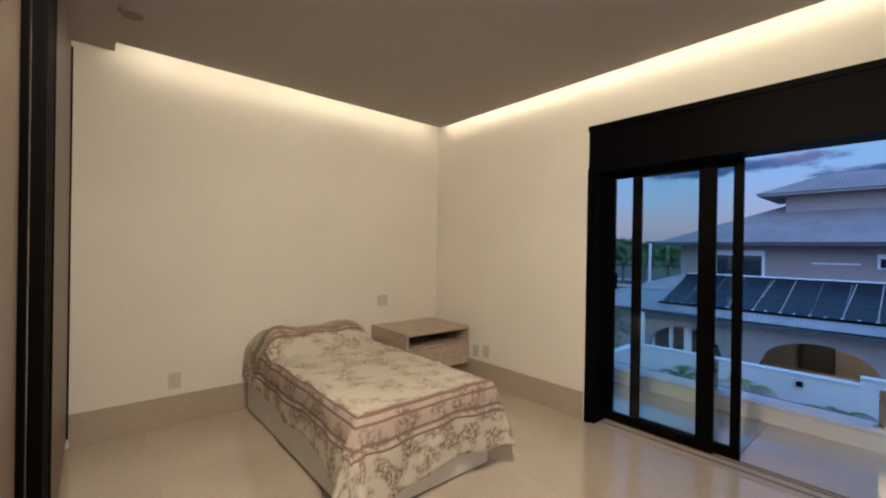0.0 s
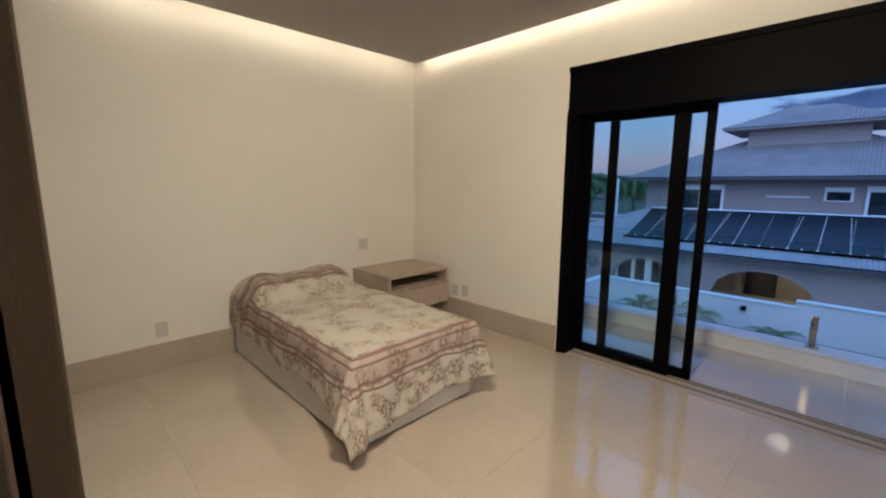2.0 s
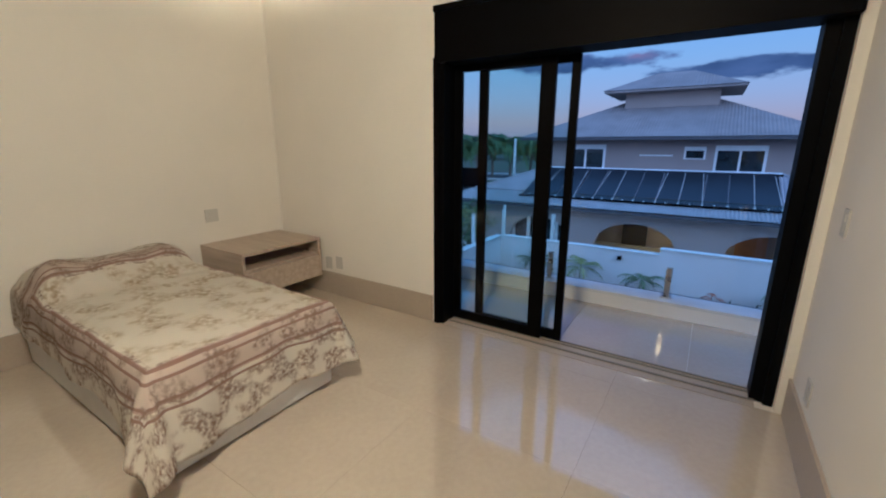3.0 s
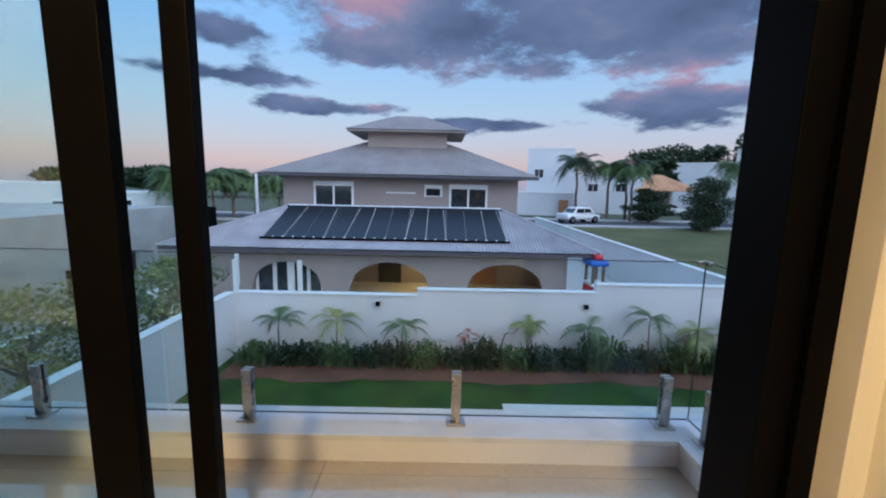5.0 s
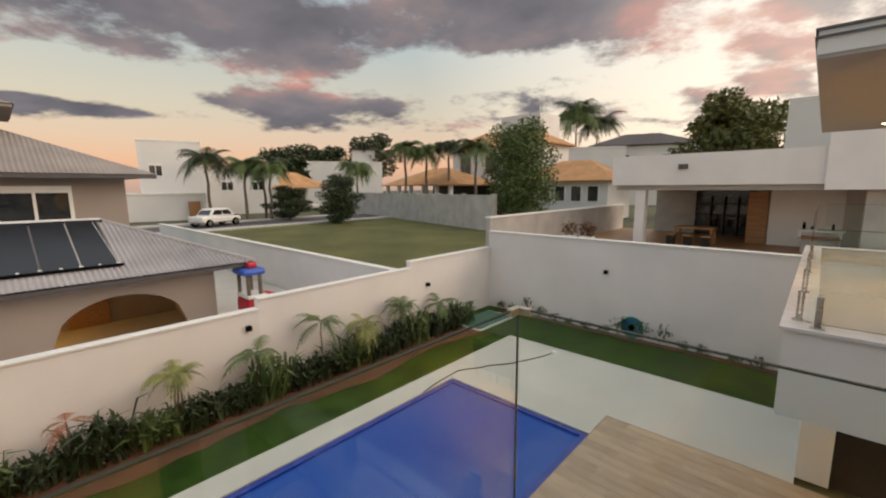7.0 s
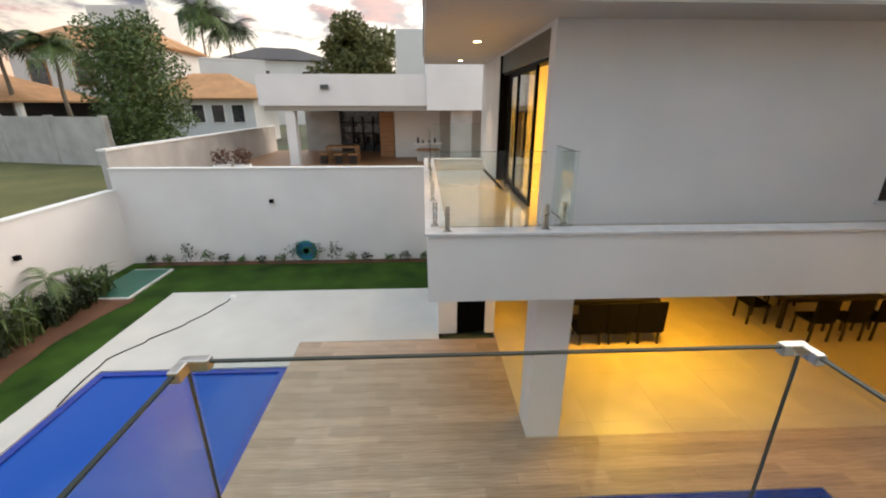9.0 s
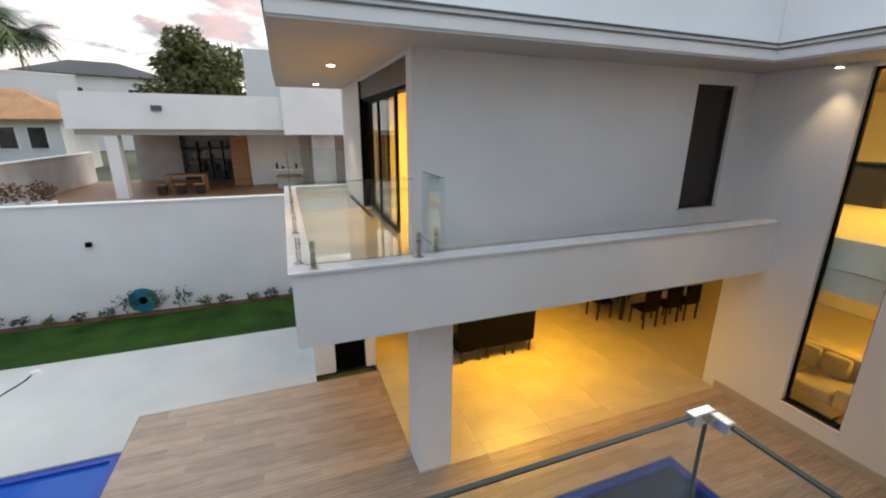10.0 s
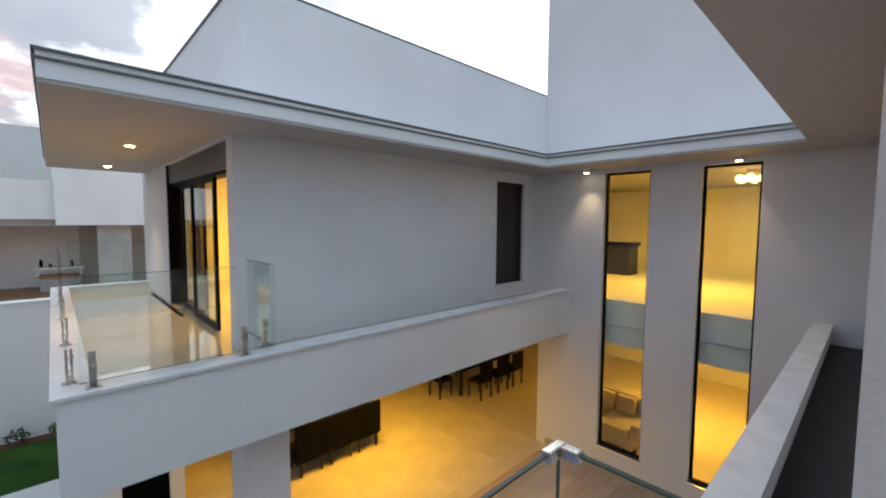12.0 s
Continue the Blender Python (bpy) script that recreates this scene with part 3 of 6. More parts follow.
for k, (a, b) in enumerate((T1, T2)):
    w = thing("window_%d" % (k + 2), (WX - 0.1, (a + b) / 2, -2.7), "tall fixed slit window in a thin black frame, lit from inside", "window", kind="structure")
    part("window_frame", boxes(((WX - 0.14, a, -2.7), (WX - 0.08, a + 0.035, 2.33)), ((WX - 0.14, b - 0.035, -2.7), (WX - 0.08, b, 2.33)),
                               ((WX - 0.14, a + 0.035, -2.7), (WX - 0.08, b - 0.035, -2.665)), ((WX - 0.14, a + 0.035, 2.295), (WX - 0.08, b - 0.035, 2.33))), M["black"], w)
    part("pane", boxes(((WX - 0.115, a + 0.035, -2.665), (WX - 0.107, b - 0.035, 2.295))), M["glass"], w).visible_shadow = False
    part("window_sill", boxes(((WX - 0.08, a - 0.02, -2.74), (WX + 0.03, b + 0.02, -2.70)), bevel=0.004), M["stone_cap"], w)

# ---- south wing, upper floor ----
WY = -5.34
solid("wall_wing_north", holed("y", WY - 0.2, WY, WX, 3.35, 0.0, 2.45, [(-2.05, -1.19, 0.27, 2.2)]), M["shade_grey_wall"], "shade-greyed stucco wall of the wing with one shuttered window", "wall")
solid("wall_wing_east", holed("x", 3.15, 3.35, -11.2, WY - 0.2, 0.0, 2.45, [(-8.85, -5.56, 0.0, 2.36)]), M["shade_grey_wall"], "shade-greyed stucco wall of the wing with a balcony door", "wall")
solid("wall_wing_upper", boxes(((WX - 6.0, -11.2, 2.625), (3.3, -5.125, 3.93))), M["white_wall"], "pale upper volume above the wing's roof", "wall")
solid("coping_wing_upper", boxes(((WX - 6.0, -11.22, 3.93), (3.32, -5.125, 3.96))), M["drip"], "thin dark metal capping", "coping")
solid("parapet_wing", boxes(((WX, -4.70, -0.69), (4.84, -4.52, KT - 0.03)), ((4.66, -11.2, -0.69), (4.84, -4.70, KT - 0.03))), M["white_wall"], "pale balcony beam of the wing", "kerb")
solid("coping_wing", boxes(((WX, -4.74, KT - 0.03), (4.87, -4.49, KT)), ((4.62, -11.2, KT - 0.03), (4.87, -4.74, KT)), bevel=0.004), M["stone_cap"], "white stone coping on the wing's balcony beam", "coping")
solid("parapet_wing_end", boxes(((3.35, -11.2, -0.69), (4.66, -11.0, KT - 0.03))), M["white_wall"], "low painted kerb closing the wing balcony", "kerb")
solid("coping_wing_end", boxes(((3.35, -11.22, KT - 0.03), (4.62, -10.98, KT)), bevel=0.004), M["stone_cap"], "white stone coping at the end of the wing balcony", "coping")
wing_floor = solid("floor_wing", boxes(((WX, -11.2, -0.69), (4.66, -4.70, -0.012))), M["grout"], "polished beige tile floor of the wing", "floor")
solid("wall_wing_south", boxes(((-9.0, -11.4, G), (4.6, -11.2, -0.69)), ((-9.0, -11.4, -0.69), (3.35, -11.2, 2.45))), M["wall_in"], "plain inner wall of the wing", "wall")

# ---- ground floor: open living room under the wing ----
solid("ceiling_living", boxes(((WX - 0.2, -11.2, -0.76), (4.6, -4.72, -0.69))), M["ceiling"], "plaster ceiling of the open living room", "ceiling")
col = solid("column", boxes(((2.94, -5.42, G), (3.42, -4.95, -0.69)), bevel=0.006), M["white_wall"], "square painted column at the terrace edge", "column")
solid("wall_service", holed("y", -8.1, -7.9, 3.42, 4.61, G, -0.69, [(3.62, 4.22, G, -0.95)]), M["white_wall"], "white wall with a dark doorway under the balcony", "wall")
solid("wall_service_east", boxes(((4.41, -11.2, G), (4.61, -8.1, -0.69))), M["white_wall"], "white wall of the ground floor", "wall")
solid("wall_service_west", boxes(((3.42, -11.2, G), (3.6, -8.1, -0.69))), M["wall_in"], "inner wall of the service room", "wall")
door2 = thing("door_2", (3.92, -8.0, G), "dark closed door in the white wall", "door", kind="structure")
part("panel", boxes(((3.62, -8.02, G), (4.22, -7.97, -0.95)), bevel=0.004), M["black"], door2)
part("handle", tubes(((3.70, -7.95, G + 1.0), (3.70, -7.95, G + 1.15), 0.012)), M["steel"], door2)
living_floor = solid("floor_living", boxes(((-9.0, -11.2, G - 0.1), (3.42, -4.93, G - 0.012))), M["grout"], "large format beige stone tile floor of the living room", "floor")
solid("wall_living_west", boxes(((-9.2, -11.4, G), (-9.0, 0.2, 2.68))), M["wall_in"], "plain inner wall of the hall", "wall")
solid("wall_hall_north", boxes(((-9.0, -0.4, G), (WX - 0.2, -0.2, 2.68))), M["wall_in"], "plain inner wall of the hall", "wall")
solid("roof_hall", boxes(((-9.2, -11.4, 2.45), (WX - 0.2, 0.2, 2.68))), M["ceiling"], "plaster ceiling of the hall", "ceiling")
solid("floor_hall_upper", boxes(((-9.0, -11.2, -0.43), (-2.66, -0.4, 0.03)), ((-9.0, -11.2, -0.81), (-2.70, -0.4, -0.45))), M["white"], "upper hall floor slab with a pale edge", "floor")
solid("floor_hall", boxes(((-9.0, -4.93, G - 0.1), (WX - 0.2, -0.4, G))), M["living_tile"], "beige tile floor of the hall", "floor")

# ---- garden surfaces ----
XE, YG = 13.85, -12.45
bm = bmesh.new()
half = [-400, -150, -60, -30, -12.62, -12.56, -8.66, -8.62, 6.4, 6.5, 30, 60, 150, 400]
cols = [-400, -150, -60, -20, 0, 13.9, 14.0, 31, 33, 60, 150, 400]
grid = {}
for i, x in enumerate(cols):
    for j, y in enumerate(half):
        z = -3.25 if (x <= 13.95 and y >= -12.58) or (x <= 31 and y >= -8.64) else -2.25
        grid[i, j] = bm.verts.new((x, y, z))
for i in range(len(cols) - 1):
    for j in range(len(half) - 1):
        bm.faces.new((grid[i, j], grid[i + 1, j], grid[i + 1, j + 1], grid[i, j + 1]))
solid("ground", bm, M["ground"], "dry grassy ground of the neighbourhood", "ground")
# lawn as a sheet with gaps for pool and decks
solid("lawn", boxes(((11.42, YG, -3.24), (XE, 6.0, G)), ((4.61, YG, -3.24), (11.42, -10.21, G)), ((5.6, -0.88, -3.24), (11.42, 6.0, G))), M["lawn"], "short green lawn round the pool", "lawn")
bm = bmesh.new()
west, east = [], []
for k in range(81):
    y = -9.9 + 15.6 * k / 80
    w_ = 12.35 + 0.30 * noise.noise((y * 0.45, 3.1, 0)) + 0.12 * noise.noise((y * 1.9, 7.7, 0))
    west.append(bm.verts.new((w_, y, G + 0.012)))
    east.append(bm.verts.new((13.6, y, G + 0.03)))
for k in range(80):
    bm.faces.new((west[k], east[k], east[k + 1], west[k + 1]))
solid("soil_strip", boxes(((4.8, YG, G - 0.02), (13.3, YG + 0.28, G + 0.015))), M["soil"], "narrow strip of dark soil at the foot of the garden wall", "soil")
solid("soil_bed", bm, M["soil"], "bare reddish soil with a ragged edge under the hedge", "soil")
PX0, PX1, PY0, PY1 = 7.47, 10.86, -6.86, -1.41
surround = thing("pavement_pool", (9.0, -5.0, -3.24), "white stone pool surround", "pavement", kind="structure")
for p, q in (((4.61, -10.21, -3.24), (11.42, -7.68, G + 0.01)), ((PX1, -7.68, -3.24), (11.42, -0.88, G + 0.01)), ((PX0, PY1, -3.24), (PX1, -0.88, G + 0.01)), ((PX0, -7.68, -3.24), (PX1, PY0, G + 0.01))):
    part("slab", boxes((p, q)), M["deck_stone"], surround)


def pool(name, x0, x1, y0, y1, label, water="water"):
    p = thing(name, ((x0 + x1) / 2, (y0 + y1) / 2, G - 1.2), label, "pool", kind="structure")
    part("basin", boxes(((x0, y0, G - 1.2), (x1, y1, G - 1.1)), ((x0, y0, G - 1.1), (x0 + 0.12, y1, G - 0.02)), ((x1 - 0.12, y0, G - 1.1), (x1, y1, G - 0.02)),
                        ((x0 + 0.12, y0, G - 1.1), (x1 - 0.12, y0 + 0.12, G - 0.02)), ((x0 + 0.12, y1 - 0.12, G - 1.1), (x1 - 0.12, y1, G - 0.02))), M["pool_tile"], p, "blue tiled basin")
    part("water", boxes(((x0 + 0.12, y0 + 0.12, G - 1.1), (x1 - 0.12, y1 - 0.12, G - 0.06))), M[water], p, "still deep blue water")
    return p


pool("pool", PX0, PX1, PY0, PY1, "rectangular blue tiled swimming pool with still water")
SX0, SX1, SY0, SY1 = -0.2, 5.4, -3.95, -1.6
pool("spa_pool", SX0, SX1, SY0, SY1, "dark blue tiled spa basin in the wooden terrace", "water_dark")
deck = solid("terrace_deck", boxes(((WX, -4.93, G - 0.15), (PX0, SY0, G - 0.012)), ((3.42, -7.68, G - 0.15), (PX0, -4.93, G - 0.012)), ((WX, SY0, G - 0.15), (SX0, 0.5, G - 0.012)),
                                   ((SX0, SY1, G - 0.15), (PX0, -0.9, G - 0.012)), ((SX1, SY0, G - 0.15), (PX0, SY1, G - 0.012))), M["grout"], "brown wood-look plank terrace round the pool", "pavement")


# garden walls, stepped tops with coping
def garden_wall(name, axis, p, u0, u1, top):
    if axis == "x":
        a, b, c, d = (p, u0, -3.25), (p + 0.18, u1, top), (p - 0.03, u0, top), (p + 0.21, u1, top + 0.045)
    else:
        a, b, c, d = (u0, p - 0.18, -3.25), (u1, p, top), (u0, p - 0.21, top), (u1, p + 0.03, top + 0.045)
    solid("wall_" + name, boxes((a, b)), M["garden_wall"], "pale painted garden boundary wall", "wall")
    solid("coping_" + name, boxes((c, d), bevel=0.008), M["white"], "white coping on the garden wall", "coping")


garden_wall("garden_east_a", "x", XE, 1.1, 5.95, -1.50)
garden_wall("garden_east_b", "x", XE, -3.64, 1.1, -1.33)
garden_wall("garden_east_c", "x", XE, -8.33, -3.64, -1.10)
garden_wall("garden_east_d", "x", XE, -12.45, -8.33, -0.90)
garden_wall("garden_south", "y", YG, 3.0, 13.9, -0.29)
garden_wall("garden_north", "y", 6.13, 4.6, 13.85, -1.50)

tile_pieces(floor_bed, "tile", XB, XW, YS, YN, 0.0, 0.9, 0.9, M["tile"], 0.001)
tile_pieces(balc, "tile", XW + 0.2, XK0, YK1, 4.5, -0.004, 0.9, 0.9, M["tile"], 0.004)
tile_pieces(wing_floor, "tile", WX, 4.66, -11.2, -4.70, 0.0, 0.9, 0.9, M["tile"], 0.003)
tile_pieces(living_floor, "tile", WX, 3.42, -11.2, -4.93, G, 1.2, 1.2, M["living_tile"], 0.004)
for a in ((WX, -4.93, PX0, SY0), (3.42, -7.68, PX0, -4.93), (WX, SY0, SX0, -0.97), (SX0, SY1, PX0, -0.97), (SX1, SY0, PX0, SY1)):
    tile_pieces(deck, "plank", a[0], a[2], a[1], a[3], G, 1.2, 0.2, M["wood_floor"], 0.003, stagger=True)
# ---- bedroom things ----
def cloth_mat():
    """Printed bedspread: cream field with brown sprigs, a striped border that follows the hem."""
    m = bpy.data.materials.new("printed_bedspread")
    m.use_nodes = True
    nt = m.node_tree
    N, L = nt.nodes.new, nt.links.new
    b = nt.nodes["Principled BSDF"]
    b.inputs["Roughness"].default_value = 0.9
    uv, sep = N("ShaderNodeUVMap"), N("ShaderNodeSeparateXYZ")
    uv.uv_map = "inset"
    L(uv.outputs[0], sep.inputs[0])
    cl = N("ShaderNodeUVMap")
    cl.uv_map = "cloth"

    def sprigs(scale, lo, hi, seed):
        mp = N("ShaderNodeMapping")
        mp.inputs["Location"].default_value = (seed, seed * 0.7, 0)
        L(cl.outputs[0], mp.inputs[0])
        blob, fine = N("ShaderNodeTexNoise"), N("ShaderNodeTexNoise")
        blob.inputs["Scale"].default_value, blob.inputs["Detail"].default_value = scale, 1.5
        fine.inputs["Scale"].default_value, fine.inputs["Detail"].default_value = scale * 5.5, 3.0
        L(mp.outputs[0], blob.inputs["Vector"])
        L(mp.outputs[0], fine.inputs["Vector"])
        a, c = N("ShaderNodeMapRange"), N("ShaderNodeMapRange")
        a.inputs["From Min"].default_value, a.inputs["From Max"].default_value = lo, hi
        c.inputs["From Min"].default_value, c.inputs["From Max"].default_value = 0.36, 0.62
        L(blob.outputs["Fac"], a.inputs["Value"])
        L(fine.outputs["Fac"], c.inputs["Value"])
        mu = N("ShaderNodeMath")
        mu.operation = "MULTIPLY"
        L(a.outputs[0], mu.inputs[0])
        L(c.outputs[0], mu.inputs[1])
        return mu.outputs[0]

    field = sprigs(5.5, 0.45, 0.62, 0.0)
    rim = sprigs(8.0, 0.44, 0.55, 3.0)
    cream, band, stripe, dim = (0.92, 0.87, 0.76), (0.78, 0.68, 0.59), (0.42, 0.275, 0.22), (0.66, 0.52, 0.44)
    steps = [(0.0, cream), (0.402, stripe), (0.412, cream), (0.430, dim), (0.438, stripe), (0.450, band), (0.522, stripe), (0.533, band), (0.556, stripe), (0.572, dim), (0.582, cream)]
    lay = ramp(nt, steps, "CONSTANT")
    L(sep.outputs["X"], lay.inputs[0])
    inside = N("ShaderNodeMath")
    inside.operation = "GREATER_THAN"
    inside.inputs[1].default_value = 0.6
    L(sep.outputs["X"], inside.inputs[0])
    mx1, mx2 = N("ShaderNodeMix"), N("ShaderNodeMix")
    mx1.data_type = mx2.data_type = "RGBA"
    L(inside.outputs[0], mx2.inputs["Factor"])
    f1, f2 = N("ShaderNodeMix"), N("ShaderNodeMix")
    f1.data_type = f2.data_type = "RGBA"
    L(field, f1.inputs["Factor"])
    L(lay.outputs[0], f1.inputs["A"])
    f1.inputs["B"].default_value = (0.56, 0.46, 0.29, 1)
    L(rim, f2.inputs["Factor"])
    L(lay.outputs[0], f2.inputs["A"])
    f2.inputs["B"].default_value = (0.38, 0.27, 0.20, 1)
    L(f2.outputs["Result"], mx2.inputs["A"])
    L(f1.outputs["Result"], mx2.inputs["B"])
    L(mx2.outputs["Result"], b.inputs["Base Color"])
    weave, bp = N("ShaderNodeTexNoise"), N("ShaderNodeBump")
    weave.inputs["Scale"].default_value = 60.0
    L(cl.outputs[0], weave.inputs["Vector"])
    bp.inputs["Strength"].default_value, bp.inputs["Distance"].default_value = 0.12, 0.005
    L(weave.outputs["Fac"], bp.inputs["Height"])
    L(bp.outputs[0], b.inputs["Normal"])
    return m


M["cloth"] = cloth_mat()
M["sheet"] = mat("white_bed_base_fabric", (0.80, 0.78, 0.74), 0.9, vary=0.05, scale=4, fine=120, bump=0.15)
M["cabinet"] = wood_mat("pale_taupe_laminate", (0.44, 0.36, 0.27), (0.50, 0.42, 0.32), 0.45, (14, 1, 14), 0.03)
M["plate"] = mat("white_plastic_plate", (0.56, 0.54, 0.50), 0.4, vary=0.03)
BX0, BX1, BY0, BY1, BT = 1.83, 2.82, 2.08, 4.06, 0.565
bed = thing("bed", ((BX0 + BX1) / 2, (BY0 + BY1) / 2, 0), "single bed with a white fabric box base against the cream wall", "bed")
part("base", boxes(((BX0, BY0, 0.012), (BX1, BY1, 0.30)), bevel=0.02), M["sheet"], bed, "white fabric box base", smooth=False)
part("mattress", boxes(((BX0 + 0.02, BY0 + 0.02, 0.30), (BX1 - 0.02, BY1 - 0.01, BT - 0.02)), bevel=0.05), M["sheet"], bed)
for x in (BX0 + 0.12, BX1 - 0.12):
    for y in (BY0 + 0.14, BY1 - 0.14):
        part("leg", tubes(((x, y, 0), (x, y, 0.02), 0.03)), M["black"], bed)
pil = bmesh.new()
bmesh.ops.create_uvsphere(pil, u_segments=20, v_segments=12, radius=1.0)
for v in pil.verts:
    s = lambda q: math.copysign(abs(q) ** 0.6, q)
    v.co = Vector((2.31 + 0.36 * s(v.co.x), 3.80 + 0.20 * s(v.co.y), BT + 0.025 + 0.065 * v.co.z))
pil_ob = solid("pillow", pil, M["sheet"], "white pillow lying under the bedspread", "pillow", kind="thing", smooth=True)


def bedspread():
    W, D, dl, dr, df = BX1 - BX0, BY1 - BY0, 0.27, 0.34, 0.39
    bm = bmesh.new()
    na, nb = 78, 116
    uv1, uv2 = bm.loops.layers.uv.new("cloth"), bm.loops.layers.uv.new("inset")
    rows, info = [], {}
    for j in range(nb + 1):
        row = []
        for i in range(na + 1):
            dfi, dlj = df + 0.06 * (1 - i / na), dl + 0.12 * (1 - j / nb) ** 1.5
            a = -dlj + (W + dlj + dr) * i / na
            b = -dfi + (D - 0.02 + dfi) * j / nb
            oa = max(0, -a) + max(0, a - W)
            sa = -1 if a < 0 else (1 if a > W else 0)
            ob_ = max(0, -b)
            x, y = min(max(a, 0), W), max(b, 0)
            wob = noise.noise((a * 3.1, b * 3.1, 0.3))
            if oa and ob_:
                # corner: the cloth falls as a cone with soft folds and a rounded tip
                th = math.atan2(ob_, oa)
                s2 = math.sin(2 * th)
                r = math.hypot(oa, ob_) * (1 - 0.13 * s2 ** 4)
                drop = 0.97 * r
                out = 0.035 * (1 - math.exp(-drop / 0.05)) + r * (0.24 + 0.14 * s2 + 0.09 * math.sin(5 * th + 0.9) * s2) + 0.5 * max(0.0, drop - BT)
                x += sa * out * math.cos(th)
                y -= out * math.sin(th)
            else:
                drop = oa + ob_
                fold = math.sin(a * 17 + 2.1 * wob) * 0.014 * min(1, ob_ / 0.2) + math.sin(b * 9 + 3 * wob) * 0.012 * min(1, oa / 0.2)
                push = 0.035 * (1 - math.exp(-drop / 0.05)) + fold + drop * (0.04 + 0.16 * math.exp(-(b if oa else min(a, W - a)) / 0.22))
                x += sa * push
                y -= push if ob_ else 0
            z = BT + 0.012 - drop + 0.014 * noise.noise((a * 4, b * 4, 1.0)) * (1 - min(1, drop * 5)) - 0.014 * math.exp(-(min(a, W - a) / 0.05) ** 2) * (1 if drop == 0 else 0)
            # the cloth rises over the pillow and sags again at the wall
            up = min(1.0, max(0.0, (y - 1.28) / 0.36))
            back = min(1.0, max(0.0, (y - 1.78) / 0.2))
            hump = up * up * (3 - 2 * up) * (1 - 0.3 * back) * max(0.0, 1 - abs((x - W / 2) / (W / 2)) ** 7)
            z += (0.15 - 0.018 * math.cos((x - W / 2) * 7)) * hump
            z += 0.045 * noise.noise((a * 5, b * 5, 5.0)) * math.exp(-((y - 1.62) / 0.4) ** 2)
            z += 0.045 * noise.noise((a * 2.2, b * 2.2, 9.0)) * min(1, drop * 3)
            z = max(z, 0.012)
            v = bm.verts.new((BX0 + x, BY0 + y, z))
            inset = min(a - 0.03, W - 0.03 - a, b - 0.03, 1.50 - b)
            info[v] = (a, b, 0.6 + 0.9 * inset if inset < 0 else 0.61)
            row.append(v)
        rows.append(row)
    for j in range(nb):
        for i in range(na):
            f = bm.faces.new((rows[j][i], rows[j][i + 1], rows[j + 1][i + 1], rows[j + 1][i]))
            for lp in f.loops:
                a, b, d = info[lp.vert]
                lp[uv1].uv = (a, b)
                lp[uv2].uv = (max(0.0, d), 0)
    bmesh.ops.solidify(bm, geom=bm.faces[:], thickness=0.008)
    return solid("bedspread", bm, M["cloth"], "quilted cream bedspread with brown floral print draped over the bed", "bedspread", kind="thing", smooth=True)


bedspread()

# wall-hung bedside cabinet
NX0, NX1, NY0, NY1, NB, NT = 3.09, 3.93, 3.42, 4.08, 0.20, 0.605
ns = thing("bedside_cabinet", ((NX0 + NX1) / 2, NY1, NB), "taupe laminate bedside cabinet with an open niche, fixed to the wall", "cabinet")
part("top", boxes(((NX0, NY0, NT - 0.03), (NX1, NY1, NT)), bevel=0.002), M["cabinet"], ns)
part("side_panel", boxes(((NX0, NY0, NB), (NX0 + 0.025, NY1, NT - 0.03)), bevel=0.002), M["cabinet"], ns)
part("side_panel", boxes(((NX1 - 0.025, NY0, NB), (NX1, NY1, NT - 0.03)), bevel=0.002), M["cabinet"], ns)
part("shelf", boxes(((NX0 + 0.025, NY0 + 0.02, 0.43), (NX1 - 0.025, NY1, 0.45))), M["cabinet"], ns)
part("bottom", boxes(((NX0 + 0.025, NY0 + 0.02, NB), (NX1 - 0.025, NY1, NB + 0.02))), M["cabinet"], ns)
part("back_panel", boxes(((NX0 + 0.025, NY1 - 0.01, NB + 0.02), (NX1 - 0.025, NY1, NT - 0.03))), M["cabinet"], ns)
part("drawer_front", boxes(((NX0 + 0.028, NY0, NB + 0.01), (NX1 - 0.028, NY0 + 0.02, 0.425)), bevel=0.002), M["cabinet"], ns)


def wall_plate(label, at, axis, w, h, rows, cat="socket"):
    """A plastic plate on a wall: axis is the way it faces."""
    p = thing("power_socket" if cat == "socket" else "light_switch", at, label, cat)
    x, y, z = at

    def slab(u0, u1, v0, v1, d0, d1):
        if axis == "-y":
            return ((x + u0, y - d1, z + v0), (x + u1, y - d0, z + v1))
        if axis == "+y":
            return ((x + u0, y + d0, z + v0), (x + u1, y + d1, z + v1))
        return ((x - d1, y + u0, z + v0), (x - d0, y + u1, z + v1))

    part("plate", boxes(slab(-w / 2, w / 2, -h / 2, h / 2, 0.0, 0.009), bevel=0.002), M["plate"], p)
    n = rows
    for k in range(n):
        v = (k - (n - 1) / 2) * h * 0.36
        part("insert", boxes(slab(-w * 0.22, w * 0.22, v - h * 0.13, v + h * 0.13, 0.009, 0.013), bevel=0.001), M["plate"], p)
    return p


wall_plate("cream plastic wall socket low on the wall", (1.29, YN, 0.35), "-y", 0.085, 0.125, 2)
wall_plate("cream double socket and switch plate above the cabinet", (3.23, YN, 0.86), "-y", 0.12, 0.12, 2)
wall_plate("cream plastic wall socket beside the cabinet", (XW, 3.22, 0.35), "-x", 0.085, 0.125, 2)
wall_plate("cream plastic wall socket near the corner", (XW, 3.37, 0.33), "-x", 0.085, 0.125, 1)
wall_plate("cream plastic light switch beside the balcony door", (3.69, YS, 1.17), "+y", 0.08, 0.125, 2, "switch")
